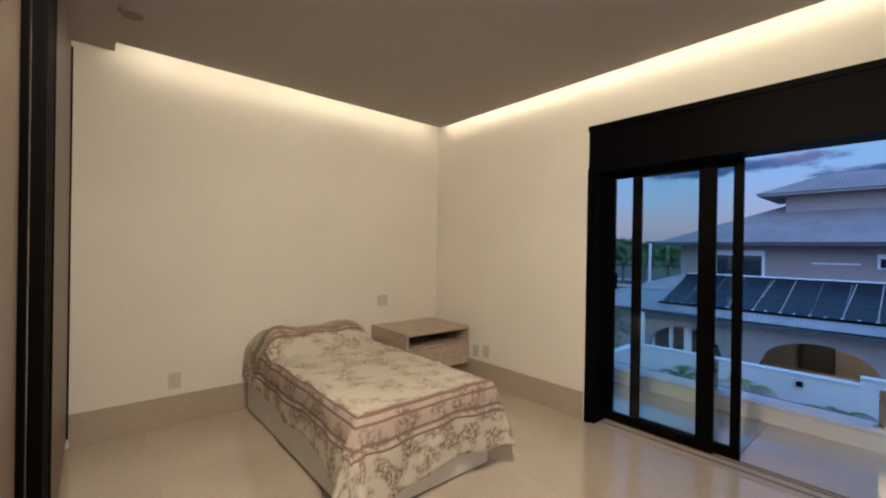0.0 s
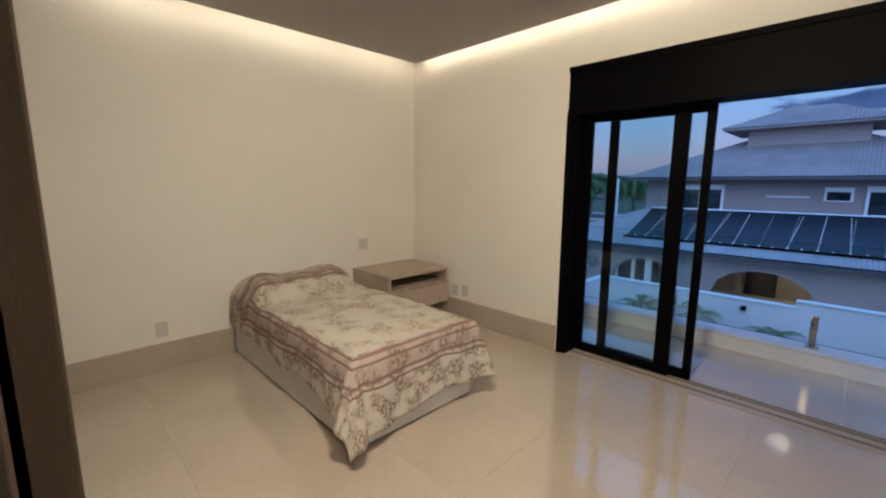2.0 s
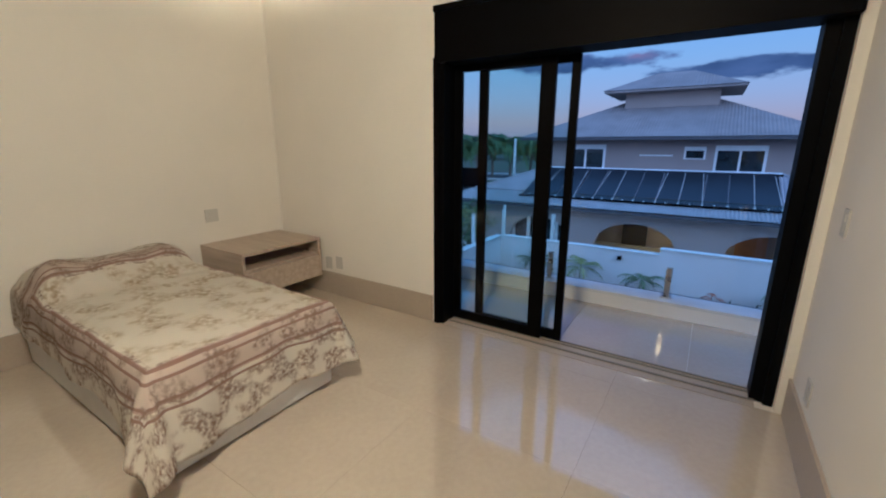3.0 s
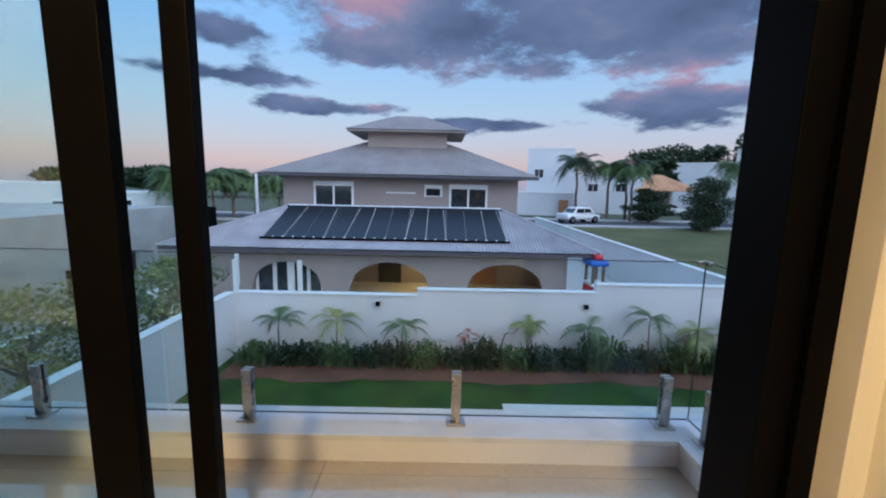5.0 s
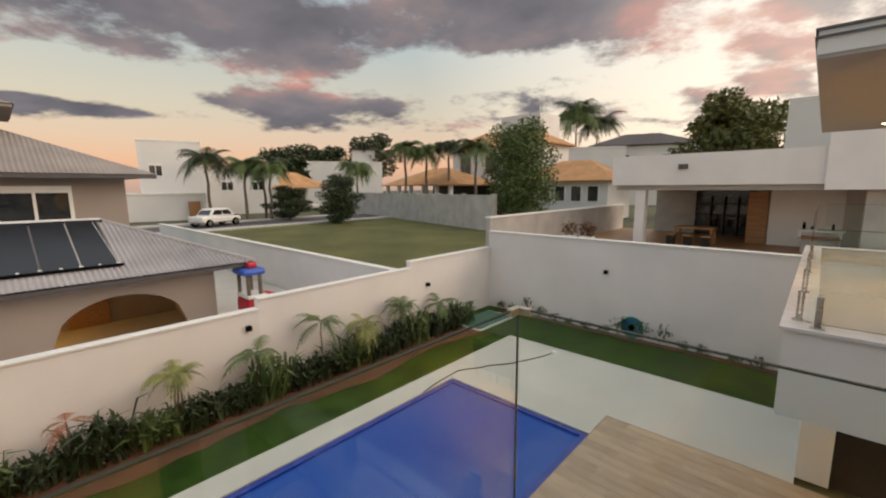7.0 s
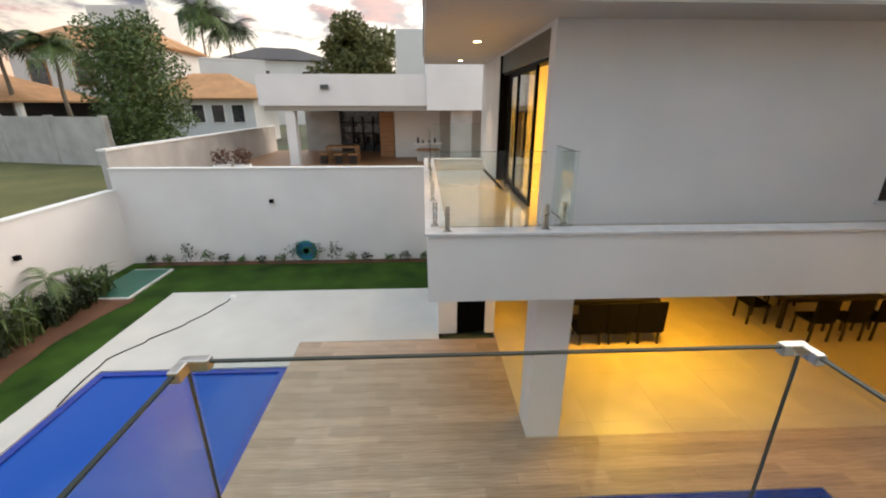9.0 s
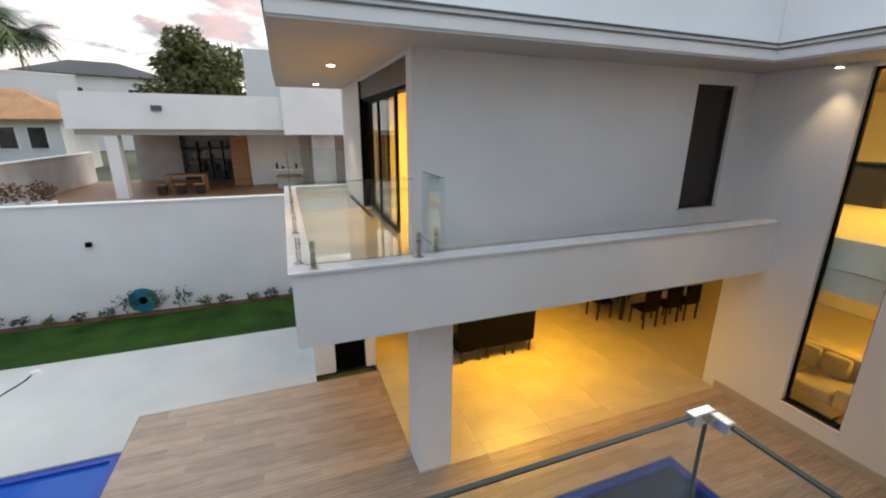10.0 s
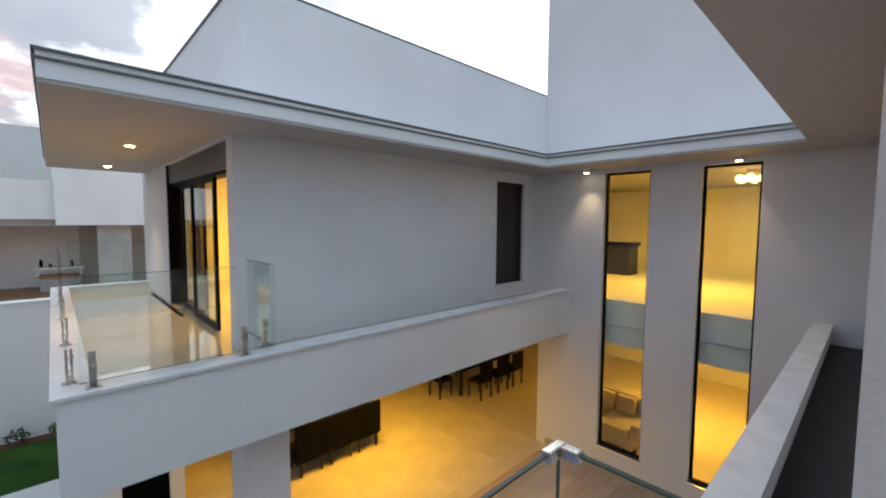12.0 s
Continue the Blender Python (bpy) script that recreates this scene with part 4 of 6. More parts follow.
wall_plate("cream plastic wall socket low beside the door", (3.62, YS, 0.35), "+y", 0.085, 0.125, 2)

# wardrobe with sliding doors
M["ward"] = wood_mat("brown_taupe_lacquer", (0.095, 0.066, 0.044), (0.115, 0.082, 0.055), 0.4, (10, 10, 1), 0.03)
M["mirror"] = mat("mirror_glass", (0.9, 0.9, 0.88), 0.02, 1.0, 0.0, bump=0)
ward = thing("wardrobe", (0.36, 2.37, 0), "full-height taupe wardrobe with sliding doors and a mirror strip", "wardrobe")
for nm, p, q in (("end_panel", (0.06, 0.66, 0.0), (0.64, 0.70, CEIL)), ("back_panel", (0.06, 0.70, 0.0), (0.08, YN, CEIL)), ("plinth", (0.08, 0.70, 0.0), (0.60, YN, 0.08)), ("top_panel", (0.08, 0.70, CEIL - 0.06), (0.62, YN, CEIL))):
    part(nm, boxes((p, q), bevel=0.002), M["ward"], ward)
for a, b, x, mk in ((0.70, 1.55, 0.62, "ward"), (1.60, 2.04, 0.615, "mirror"), (2.30, 2.42, 0.615, "mirror"), (2.46, 4.06, 0.625, "ward")):
    d = part("sliding_door", boxes(((x, a, 0.08), (x + 0.03, b, CEIL - 0.06)), bevel=0.002), M["ward" if mk == "ward" else "mirror"], ward, "mirror door strip" if mk == "mirror" else "")
part("profile", boxes(((0.625, 0.70, 0.0), (0.682, 0.745, CEIL)), bevel=0.003), M["ward"], ward, "brown end profile")
for y in (0.86, 1.57, 2.07, 2.16, 2.26, 2.44, 4.04):
    part("profile", boxes(((0.625, y - 0.012, 0.08), (0.665, y + 0.012, CEIL - 0.06)), bevel=0.003), M["black"], ward, "black vertical handle profile")
spotl = thing("ceiling_sensor", (0.95, 3.35, CEIL), "small grey ceiling fitting", "fitting")
part("body", tubes(((0.95, 3.35, CEIL - 0.025), (0.95, 3.35, CEIL), 0.06, 0.065), n=20), M["dull_grey"], spotl)
# ---- glass railings ----
def spigot(at, label="short square steel railing spigot on the coping", group="railing spigots", h=0.28):
    s = thing("railing_post", at, label, "railing post", group)
    x, y, z = at
    part("base_plate", boxes(((x - 0.05, y - 0.05, z), (x + 0.05, y + 0.05, z + 0.012)), bevel=0.003), M["steel"], s)
    part("clamp", boxes(((x - 0.024, y - 0.024, z + 0.012), (x - 0.007, y + 0.024, z + h)), ((x + 0.007, y - 0.024, z + 0.012), (x + 0.024, y + 0.024, z + h)),
                        ((x - 0.024, y - 0.024, z + 0.012), (x + 0.024, y + 0.024, z + 0.06)), bevel=0.003), M["steel"], s)
    for k in (0.35, 0.75):
        part("bolt", tubes(((x - 0.03, y, z + h * k), (x + 0.03, y, z + h * k), 0.008), n=8), M["steel"], s)
    return s


GX, GY = 5.31, -0.865
first = spigot((GX, -0.73, KT))
for y in (0.38, 1.48, 2.58, 3.68):
    copy_thing(first, Matrix.Translation((GX, y, KT)))
for x in (5.14, 4.42):
    copy_thing(first, Matrix.Translation((x, GY, KT)) @ pose(0, 0, 0, 0, 0, 90))
M["edge_glass"] = mat("green_glass_edge", (0.05, 0.066, 0.06), 0.45, vary=0.1, bump=0, spec=0.25)


def pane(owner, label, a, b):
    """A glass panel from a to b with its ground green edge on top."""
    sheet = part("glass_panel", boxes((a, (b[0], b[1], b[2] - 0.004))), M["rail_glass"], owner, label)
    sheet.visible_shadow = False
    part("top_edge", boxes(((a[0], a[1], b[2] - 0.004), b)), M["edge_glass"], sheet, "ground green glass edge")
    part("bottom_edge", boxes(((a[0], a[1], a[2] - 0.004), (b[0], b[1], a[2]))), M["edge_glass"], sheet, "ground green glass edge")
    return sheet


GT = 1.045
RAIL = thing("glass_railing", (GX, GY, KT + 0.04), "frameless clear glass railing round the bedroom balcony", "railing")
pane(RAIL, "clear glass railing panel facing the garden", (GX - 0.004, GY + 0.006, KT + 0.04), (GX + 0.004, 1.9, GT))
pane(RAIL, "clear glass railing panel facing the garden", (GX - 0.004, 1.92, KT + 0.04), (GX + 0.004, 4.48, GT))
pane(RAIL, "clear glass railing panel facing the court", (4.15, GY - 0.004, KT + 0.04), (GX - 0.007, GY + 0.004, GT))
pane(RAIL, "short clear glass railing panel returning to the wall", (4.14 - 0.005, GY + 0.007, KT + 0.04), (4.14 + 0.005, -0.50, GT))


def corner_clip(x, y, sx, sy):
    for a, b in (((-0.010, -0.010), (0.044, 0.010)), ((-0.010, 0.010), (0.010, 0.044))):
        p0 = (x + min(sx * a[0], sx * b[0]), y + min(sy * a[1], sy * b[1]), GT - 0.018)
        p1 = (x + max(sx * a[0], sx * b[0]), y + max(sy * a[1], sy * b[1]), GT + 0.005)
        part("corner_clip", boxes((p0, p1), bevel=0.003), M["steel"], RAIL, "polished steel corner clip")


corner_clip(GX, GY, -1, 1)
corner_clip(4.14, GY, 1, 1)
for x in (GX, 4.14):
    part("seal", boxes(((x - 0.0025, GY - 0.0025, KT + 0.04), (x + 0.0025, GY + 0.0025, GT - 0.022))), M["edge_glass"], RAIL, "clear seal strip")

# wing railing, partly glazed
M["dark_steel"] = mat("dark_steel", (0.12, 0.12, 0.12), 0.35, 0.9, 0.1)
WRAIL = thing("glass_railing", (4.7, -4.63, KT + 0.04), "partly glazed frameless railing on the wing balcony", "railing")
for x, y in ((4.62, -4.61), (3.5, -4.63), (4.75, -4.83), (4.75, -6.2), (4.75, -7.7), (4.75, -9.2), (3.24, -4.80)):
    copy_thing(first, Matrix.Translation((x, y, KT)) @ pose(0, 0, 0, 0, 0, 90 if y > -4.7 else 0))
pane(WRAIL, "clear glass panel on the wing's balcony", (3.56, -4.635, KT + 0.04), (4.70, -4.625, GT - 0.03))
pane(WRAIL, "clear glass panel on the wing's balcony", (4.745, -10.8, KT + 0.04), (4.755, -7.8, GT - 0.03))
pane(WRAIL, "clear glass panel across the end of the wing balcony", (3.40, -11.10, KT + 0.04), (4.62, -11.09, GT - 0.03))
pane(WRAIL, "narrow glass panel standing at the end of the railing", (3.20, -4.635, KT + 0.04), (3.40, -4.622, GT - 0.03))
pane(WRAIL, "narrow glass panel returning to the wing wall", (3.232, -5.30, KT + 0.04), (3.245, -4.66, GT - 0.03))

# ---- wing door with roller shutter, slit window shutter ----
wd = thing("door_3", (3.25, -6.83, 0), "black sliding door of the wing, stacked half open, under a raised shutter", "door", kind="structure")
part("door_frame", boxes(((3.14, -8.85, 0), (3.36, -8.78, 2.36)), ((3.14, -5.60, 0), (3.20, -5.56, 2.36)), ((3.14, -8.78, 2.0), (3.30, -5.62, 2.05))), M["black"], wd)
for k in range(9):
    z = 2.05 + k * 0.034
    part("shutter_slat", boxes(((3.30, -8.78, z), (3.335, -5.62, z + 0.028)), bevel=0.006), M["dark_steel"], wd)
for k, (ya, yb) in enumerate(((-8.75, -7.55), (-8.3, -7.0), (-7.45, -6.25))):
    x = 3.17 + 0.05 * k
    lf = part("leaf", boxes(((x, ya, 0.02), (x + 0.04, ya + 0.07, 2.0)), ((x, yb - 0.07, 0.02), (x + 0.04, yb, 2.0)), ((x, ya + 0.07, 0.02), (x + 0.04, yb - 0.07, 0.1)), ((x, ya + 0.07, 1.94), (x + 0.04, yb - 0.07, 2.0))), M["black"], wd)
    part("pane", boxes(((x + 0.016, ya + 0.07, 0.1), (x + 0.024, yb - 0.07, 1.94))), M["glass"], lf).visible_shadow = False
drain = solid("drain_channel", boxes(((3.40, -10.2, 0.0), (3.46, -7.6, 0.006))), M["black"], "black linear floor drain on the wing's balcony", "drain")
sw = thing("window_1", (-1.62, WY - 0.1, 0.27), "dark brown louvred shutter window in the stucco wall", "window", kind="structure")
M["shutter"] = mat("dark_brown_shutter", (0.030, 0.021, 0.017), 0.45, vary=0.15)
part("window_frame", boxes(((-2.05, WY - 0.14, 0.27), (-2.0, WY - 0.06, 2.2)), ((-1.24, WY - 0.14, 0.27), (-1.19, WY - 0.06, 2.2)), ((-2.0, WY - 0.14, 2.15), (-1.24, WY - 0.06, 2.2)), ((-2.0, WY - 0.14, 0.27), (-1.24, WY - 0.06, 0.32))), M["shutter"], sw)
part("window_sill", boxes(((-2.08, WY - 0.06, 0.24), (-1.16, WY + 0.025, 0.27))), M["stone_cap"], sw)
for k in range(44):
    z = 0.325 + k * 0.0415
    part("slat", boxes(((-2.0, WY - 0.12, z), (-1.24, WY - 0.10, z + 0.036))), M["shutter"], sw)
part("backing", boxes(((-2.0, WY - 0.135, 0.32), (-1.24, WY - 0.125, 2.15))), M["shutter"], sw)


# ---- lamps ----
def downlight(x, y, z, energy, surface=False):
    d = thing("downlight", (x, y, z), "round white surface downlight, lit" if surface else "round recessed downlight, lit", "downlight", "soffit downlights")
    if surface:
        part("body", tubes(((x, y, z - 0.07), (x, y, z), 0.055), n=20), M["white"], d)
        part("lens", tubes(((x, y, z - 0.074), (x, y, z - 0.07), 0.042), n=20), M["bulb"], d)
        e = z - 0.09
    else:
        part("ring", tubes(((x, y, z - 0.008), (x, y, z), 0.07), n=20), M["white"], d)
        part("lens", tubes(((x, y, z - 0.012), (x, y, z - 0.008), 0.052), n=20), M["bulb"], d)
        e = z - 0.03
    lamp("downlight_beam", "SPOT", (x, y, e), energy, (1.0, 0.72, 0.42), 0.04)


downlight(4.03, -7.17, 2.40, 42)
downlight(4.03, -10.1, 2.40, 42)
downlight(-2.22, -4.13, 2.40, 16, True)
downlight(-2.22, -1.85, 2.40, 16, True)
lamp("wing_room_lamp", "AREA", (0.8, -8.2, 2.38), 165, WARM, 1.6)
lamp("living_lamp", "AREA", (0.6, -7.0, -0.80), 66, (1.0, 0.53, 0.035), 1.4)
lamp("living_lamp", "AREA", (-5.2, -7.6, -0.80), 112, (1.0, 0.53, 0.035), 1.4)
lamp("hall_lamp", "AREA", (-5.6, -3.0, -0.85), 82, WARM, 1.2)
lamp("hall_upper_lamp", "AREA", (-5.2, -3.2, 2.40), 88, WARM, 1.2)
# Unseen fill light with its own fitting, added to brighten the bedroom.
room = thing("ceiling_light", (1.35, 0.78, CEIL), "unseen round ceiling fill light added near the bedroom entrance, lit", "ceiling light")
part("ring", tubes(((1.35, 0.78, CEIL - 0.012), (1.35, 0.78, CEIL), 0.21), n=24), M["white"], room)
part("diffuser", tubes(((1.35, 0.78, CEIL - 0.018), (1.35, 0.78, CEIL - 0.012), 0.18), n=24), M["bulb"], room, "glowing diffuser of the added fill light")
lamp("room_fill_lamp", "AREA", (1.35, 0.78, 2.83), 172, (1.0, 0.57, 0.185), 0.40, (2.8, 2.1, 0.5))
chand = thing("ceiling_lamp", (-4.6, -2.1, 2.45), "warm glass ceiling lamp in the upper hall, lit", "ceiling lamp")
part("canopy", tubes(((-4.6, -2.1, 2.41), (-4.6, -2.1, 2.45), 0.10), n=16), M["steel"], chand)
for k in range(6):
    a = k * math.pi / 3
    q = bmesh.new()
    bmesh.ops.create_uvsphere(q, u_segments=12, v_segments=8, radius=0.075, matrix=Matrix.Translation((-4.6 + 0.2 * math.cos(a), -2.1 + 0.2 * math.sin(a), 2.28)))
    part("globe", q, M["globe"], chand, smooth=True)
    part("arm", tubes(((-4.6, -2.1, 2.41), (-4.6 + 0.2 * math.cos(a), -2.1 + 0.2 * math.sin(a), 2.33), 0.008), n=6), M["steel"], chand)
for k, (x, y, z, dx, dy) in enumerate(((XE, 2.13, -1.70, -1, 0), (XE, -3.39, -1.68, -1, 0), (XE, -9.05, -1.70, -1, 0), (9.41, YG, -1.23, 0, 1))):
    w = thing("wall_lamp", (x, y, z), "small black cube wall lamp on the garden wall, unlit", "wall lamp", "garden wall lamps")
    a = (x - 0.10, y - 0.055, z - 0.055) if dx else (x - 0.055, y, z - 0.055)
    b = (x, y + 0.055, z + 0.055) if dx else (x + 0.055, y + 0.10, z + 0.055)
    part("housing", boxes((a, b), bevel=0.004), M["black"], w)
    c = ((a[0] + 0.02, a[1] + 0.02, a[2] - 0.004), (b[0] - 0.02, b[1] - 0.02, a[2]))
    part("lens", boxes(c), M["white"], w)


# ---- living room furniture ----
def table(name, x0, x1, y0, y1, z, h, label):
    t = thing(name, ((x0 + x1) / 2, (y0 + y1) / 2, z), label, "table")
    part("tabletop", boxes(((x0, y0, z + h - 0.05), (x1, y1, z + h)), bevel=0.006), M["dark_wood"], t)
    part("apron", boxes(((x0 + 0.12, y0 + 0.12, z + h - 0.15), (x1 - 0.12, y1 - 0.12, z + h - 0.05))), M["dark_wood"], t)
    for x in (x0 + 0.12, x1 - 0.12):
        for y in (y0 + 0.12, y1 - 0.12):
            part("leg", boxes(((x - 0.04, y - 0.04, z), (x + 0.04, y + 0.04, z + h - 0.05)), bevel=0.004), M["dark_wood"], t)
    return t


def chair(at, turn, low=0.42, half=0.245, cloth="dark_wood"):
    c = thing("dining_chair", (0, 0, 0), "dark wooden dining chair with an upholstered seat", "chair", "dining chairs")
    part("seat", boxes(((-half + 0.015, -0.23, low), (half - 0.015, 0.23, 0.48)), bevel=0.02), M[cloth], c)
    part("backrest", boxes(((-half, 0.20, low + 0.04), (half, 0.245, 0.94)), bevel=0.012), M[cloth], c)
    for x in (-0.2, 0.2):
        part("leg", boxes(((x - 0.02, -0.21, 0), (x + 0.02, -0.17, low)), bevel=0.003), M["dark_wood"], c)
        part("leg", boxes(((x - 0.02, 0.20, 0), (x + 0.02, 0.24, low + 0.06)), bevel=0.003), M["dark_wood"], c)
    c.matrix_world = Matrix.Translation(at) @ pose(0, 0, 0, 0, 0, turn)
    return c


table("bar_table", -0.05, 1.95, -8.65, -7.75, G, 0.78, "long dark wooden bar table in the open living room")
table("dining_table", -5.0, -2.75, -8.75, -7.7, G, 0.76, "dark wooden dining table in the living room")
bar = chair((0.35, -7.55, G), 0, 0.24, 0.297, "black_fabric")
for x, y, r in ((0.95, -7.55, 0), (1.55, -7.55, 0), (0.6, -8.9, 180), (1.3, -8.9, 180)):
    copy_thing(bar, Matrix.Translation((x, y, G)) @ pose(0, 0, 0, 0, 0, r))
ch = chair((-3.2, -7.45, G), 0, cloth="black_fabric")
for x, y, r in ((-3.9, -7.45, 0), (-4.55, -7.45, 0), (-3.2, -9.0, 180), (-3.9, -9.0, 180), (-2.5, -8.2, -90)):
    copy_thing(ch, Matrix.Translation((x, y, G)) @ pose(0, 0, 0, 0, 0, r))
M["sofa"] = mat("beige_sofa_fabric", (0.42, 0.36, 0.28), 0.9, vary=0.12, scale=5, fine=120, bump=0.3)
sofa = thing("sofa", (-3.9, -4.4, G), "beige fabric sofa with loose cushions and a wooden base", "sofa")
part("base", boxes(((-4.4, -5.1, G + 0.08), (-3.3, -3.55, G + 0.30)), bevel=0.03), M["sofa"], sofa)
part("backrest", boxes(((-4.45, -5.1, G + 0.30), (-4.2, -3.55, G + 0.85)), bevel=0.06), M["sofa"], sofa)
part("armrest", boxes(((-4.4, -3.62, G + 0.28), (-3.3, -3.42, G + 0.62)), bevel=0.05), M["sofa"], sofa)
part("seat_cushion", boxes(((-4.2, -4.3, G + 0.30), (-3.28, -3.64, G + 0.47)), bevel=0.05), M["sofa"], sofa)
part("seat_cushion", boxes(((-4.2, -5.05, G + 0.30), (-3.28, -4.32, G + 0.47)), bevel=0.05), M["sofa"], sofa)
for y in (-4.85, -4.45, -4.0):
    q = boxes(((-4.15, y - 0.2, G + 0.46), (-3.98, y + 0.2, G + 0.86)), bevel=0.07)
    part("back_cushion", q, M["sofa"], sofa)
for x in (-4.3, -3.4):
    for y in (-5.0, -3.55):
        part("foot", boxes(((x - 0.03, y - 0.03, G), (x + 0.03, y + 0.03, G + 0.08))), M["dark_wood"], sofa)
cons = thing("console", (-6.5, -5.7, 0.03), "black stone counter in the upper hall", "console")
part("top", boxes(((-6.9, -6.6, 0.82), (-6.2, -4.9, 0.90)), bevel=0.005), M["black"], cons)
part("body", boxes(((-6.85, -6.55, 0.0), (-6.3, -4.95, 0.82))), M["dark_wood"], cons)
dr = thing("door_4", (-8.9, -2.4, 0.0), "white panelled inner double door with long handles", "door", kind="structure")
for y in (-2.85, -1.95):
    lf = part("leaf", boxes(((-8.99, y - 0.42, 0.01), (-8.93, y + 0.42, 2.1)), bevel=0.005), M["white"], dr)
    part("handle", tubes(((-8.9, y + (0.34 if y < -2.4 else -0.34), 0.8), (-8.9, y + (0.34 if y < -2.4 else -0.34), 1.3), 0.015)), M["steel"], lf)
# ---- the neighbourhood ----
def slope(bm, p0, p1, q0, q1, pitch=0.22, amp=0.03):
    """A ribbed roof plane from the eave p0-p1 up to the ridge q0-q1, with hips between."""
    p0, p1, q0, q1 = map(Vector, (p0, p1, q0, q1))
    e = p1 - p0
    ln = e.length
    ex = e / ln
    nrm = ex.cross(q0 - p0).normalized()
    if nrm.z < 0:
        nrm = -nrm
    t0, t1 = (q0 - p0).dot(ex), (q1 - p0).dot(ex)
    n = max(4, int(ln / pitch)) * 4
    low, top = [], []
    for i in range(n + 1):
        u = ln * i / n
        k = (math.sin(u / pitch * 2 * math.pi) ** 2) * amp
        base = p0 + ex * u
        if u < t0:
            h = p0 + (q0 - p0) * (u / t0)
        elif u > t1:
            h = p1 + (q1 - p1) * ((ln - u) / (ln - t1))
        else:
            h = q0 + (q1 - q0) * ((u - t0) / max(1e-6, t1 - t0))
        low.append(bm.verts.new(base + nrm * k))
        top.append(bm.verts.new(h + nrm * k))
    for i in range(n):
        if (top[i].co - low[i].co).length < 1e-3 and (top[i + 1].co - low[i + 1].co).length < 1e-3:
            continue
        bm.faces.new((low[i], low[i + 1], top[i + 1], top[i]))


def hip_roof(x0, x1, y0, y1, z0, h, pitch=0.22, amp=0.03):
    bm = bmesh.new()
    w, d = x1 - x0, y1 - y0
    r = min(w, d) / 2
    if w >= d:
        a, b = (x0 + r, (y0 + y1) / 2, z0 + h), (x1 - r, (y0 + y1) / 2, z0 + h)
        slope(bm, (x0, y0, z0), (x1, y0, z0), a, b, pitch, amp)
        slope(bm, (x1, y1, z0), (x0, y1, z0), b, a, pitch, amp)
        slope(bm, (x1, y0, z0), (x1, y1, z0), b, b, pitch, amp)
        slope(bm, (x0, y1, z0), (x0, y0, z0), a, a, pitch, amp)
    else:
        a, b = ((x0 + x1) / 2, y0 + r, z0 + h), ((x0 + x1) / 2, y1 - r, z0 + h)
        slope(bm, (x0, y1, z0), (x0, y0, z0), b, a, pitch, amp)
        slope(bm, (x1, y0, z0), (x1, y1, z0), a, b, pitch, amp)
        slope(bm, (x0, y0, z0), (x1, y0, z0), a, a, pitch, amp)
        slope(bm, (x1, y1, z0), (x0, y1, z0), b, b, pitch, amp)
    bm_box(bm, (x0 + 0.05, y0 + 0.05, z0 - 0.1), (x1 - 0.05, y1 - 0.05, z0 - 0.01))
    return bm


def arch_wall(y0, y1, z0, z1, x, t, arches):
    """A wall facing -x with round-headed openings (centre y, half width, spring z, crown rise)."""
    bm = bmesh.new()
    n = 16
    marks = sorted(arches)
    edge = y0
    for c, w, spring, rise in marks:
        bm_box(bm, (x, edge, z0), (x + t, c - w, z1))
        for i in range(n):
            a, b = c - w + 2 * w * i / n, c - w + 2 * w * (i + 1) / n
            zs = [spring + rise * math.sqrt(max(0, 1 - ((q - c) / w) ** 2)) for q in (a, b)]
            vs = [bm.verts.new(v) for v in ((x, a, zs[0]), (x, b, zs[1]), (x, b, z1), (x, a, z1), (x + t, a, zs[0]), (x + t, b, zs[1]), (x + t, b, z1), (x + t, a, z1))]
            for q in ((0, 1, 2, 3), (5, 4, 7, 6), (0, 4, 5, 1)):
                bm.faces.new([vs[k] for k in q])
        edge = c + w
    bm_box(bm, (x, edge, z0), (x + t, y1, z1))
    bmesh.ops.remove_doubles(bm, verts=bm.verts, dist=1e-4)
    bmesh.ops.recalc_face_normals(bm, faces=bm.faces)
    return bm


def far_window(parent, x, y0, y1, z0, z1, split=True, fr=0.1, fm="white"):
    """A framed window in a wall that faces -x."""
    w = part("window", boxes(((x - 0.05, y0, z0), (x + 0.03, y0 + fr, z1)), ((x - 0.05, y1 - fr, z0), (x + 0.03, y1, z1)), ((x - 0.05, y0 + fr, z1 - fr * 2.2), (x + 0.03, y1 - fr, z1)),
                             ((x - 0.05, y0 + fr, z0), (x + 0.03, y1 - fr, z0 + fr * 0.5)), *([((x - 0.045, (y0 + y1) / 2 - 0.04, z0 + fr * 0.5), (x + 0.03, (y0 + y1) / 2 + 0.04, z1 - fr * 2.2))] if split else [])), M[fm], parent, "white framed window")
    part("pane", boxes(((x - 0.012, y0 + fr, z0 + fr * 0.5), (x - 0.004, y1 - fr, z1 - fr * 2.2))), M["dark_glass"], w, "dark glass pane")
    return w


# taupe house behind the garden wall
NG = -3.3
nh = thing("house", (21.0, 2.6, NG), "taupe two-storey house with grey tiled roofs and arched veranda", "house")
part("wall", boxes(((23.0, -3.1, NG), (30.0, 8.05, 1.86))), M["neigh"], nh, "taupe rendered upper storey")
part("wall", arch_wall(-4.35, 9.9, NG, -1.0, 18.7, 0.3, [(6.4, 1.35, -2.5, 0.95), (2.45, 1.55, -2.55, 1.05), (-2.0, 1.5, -2.55, 1.05)]), M["neigh"], nh, "taupe veranda wall with three arches")
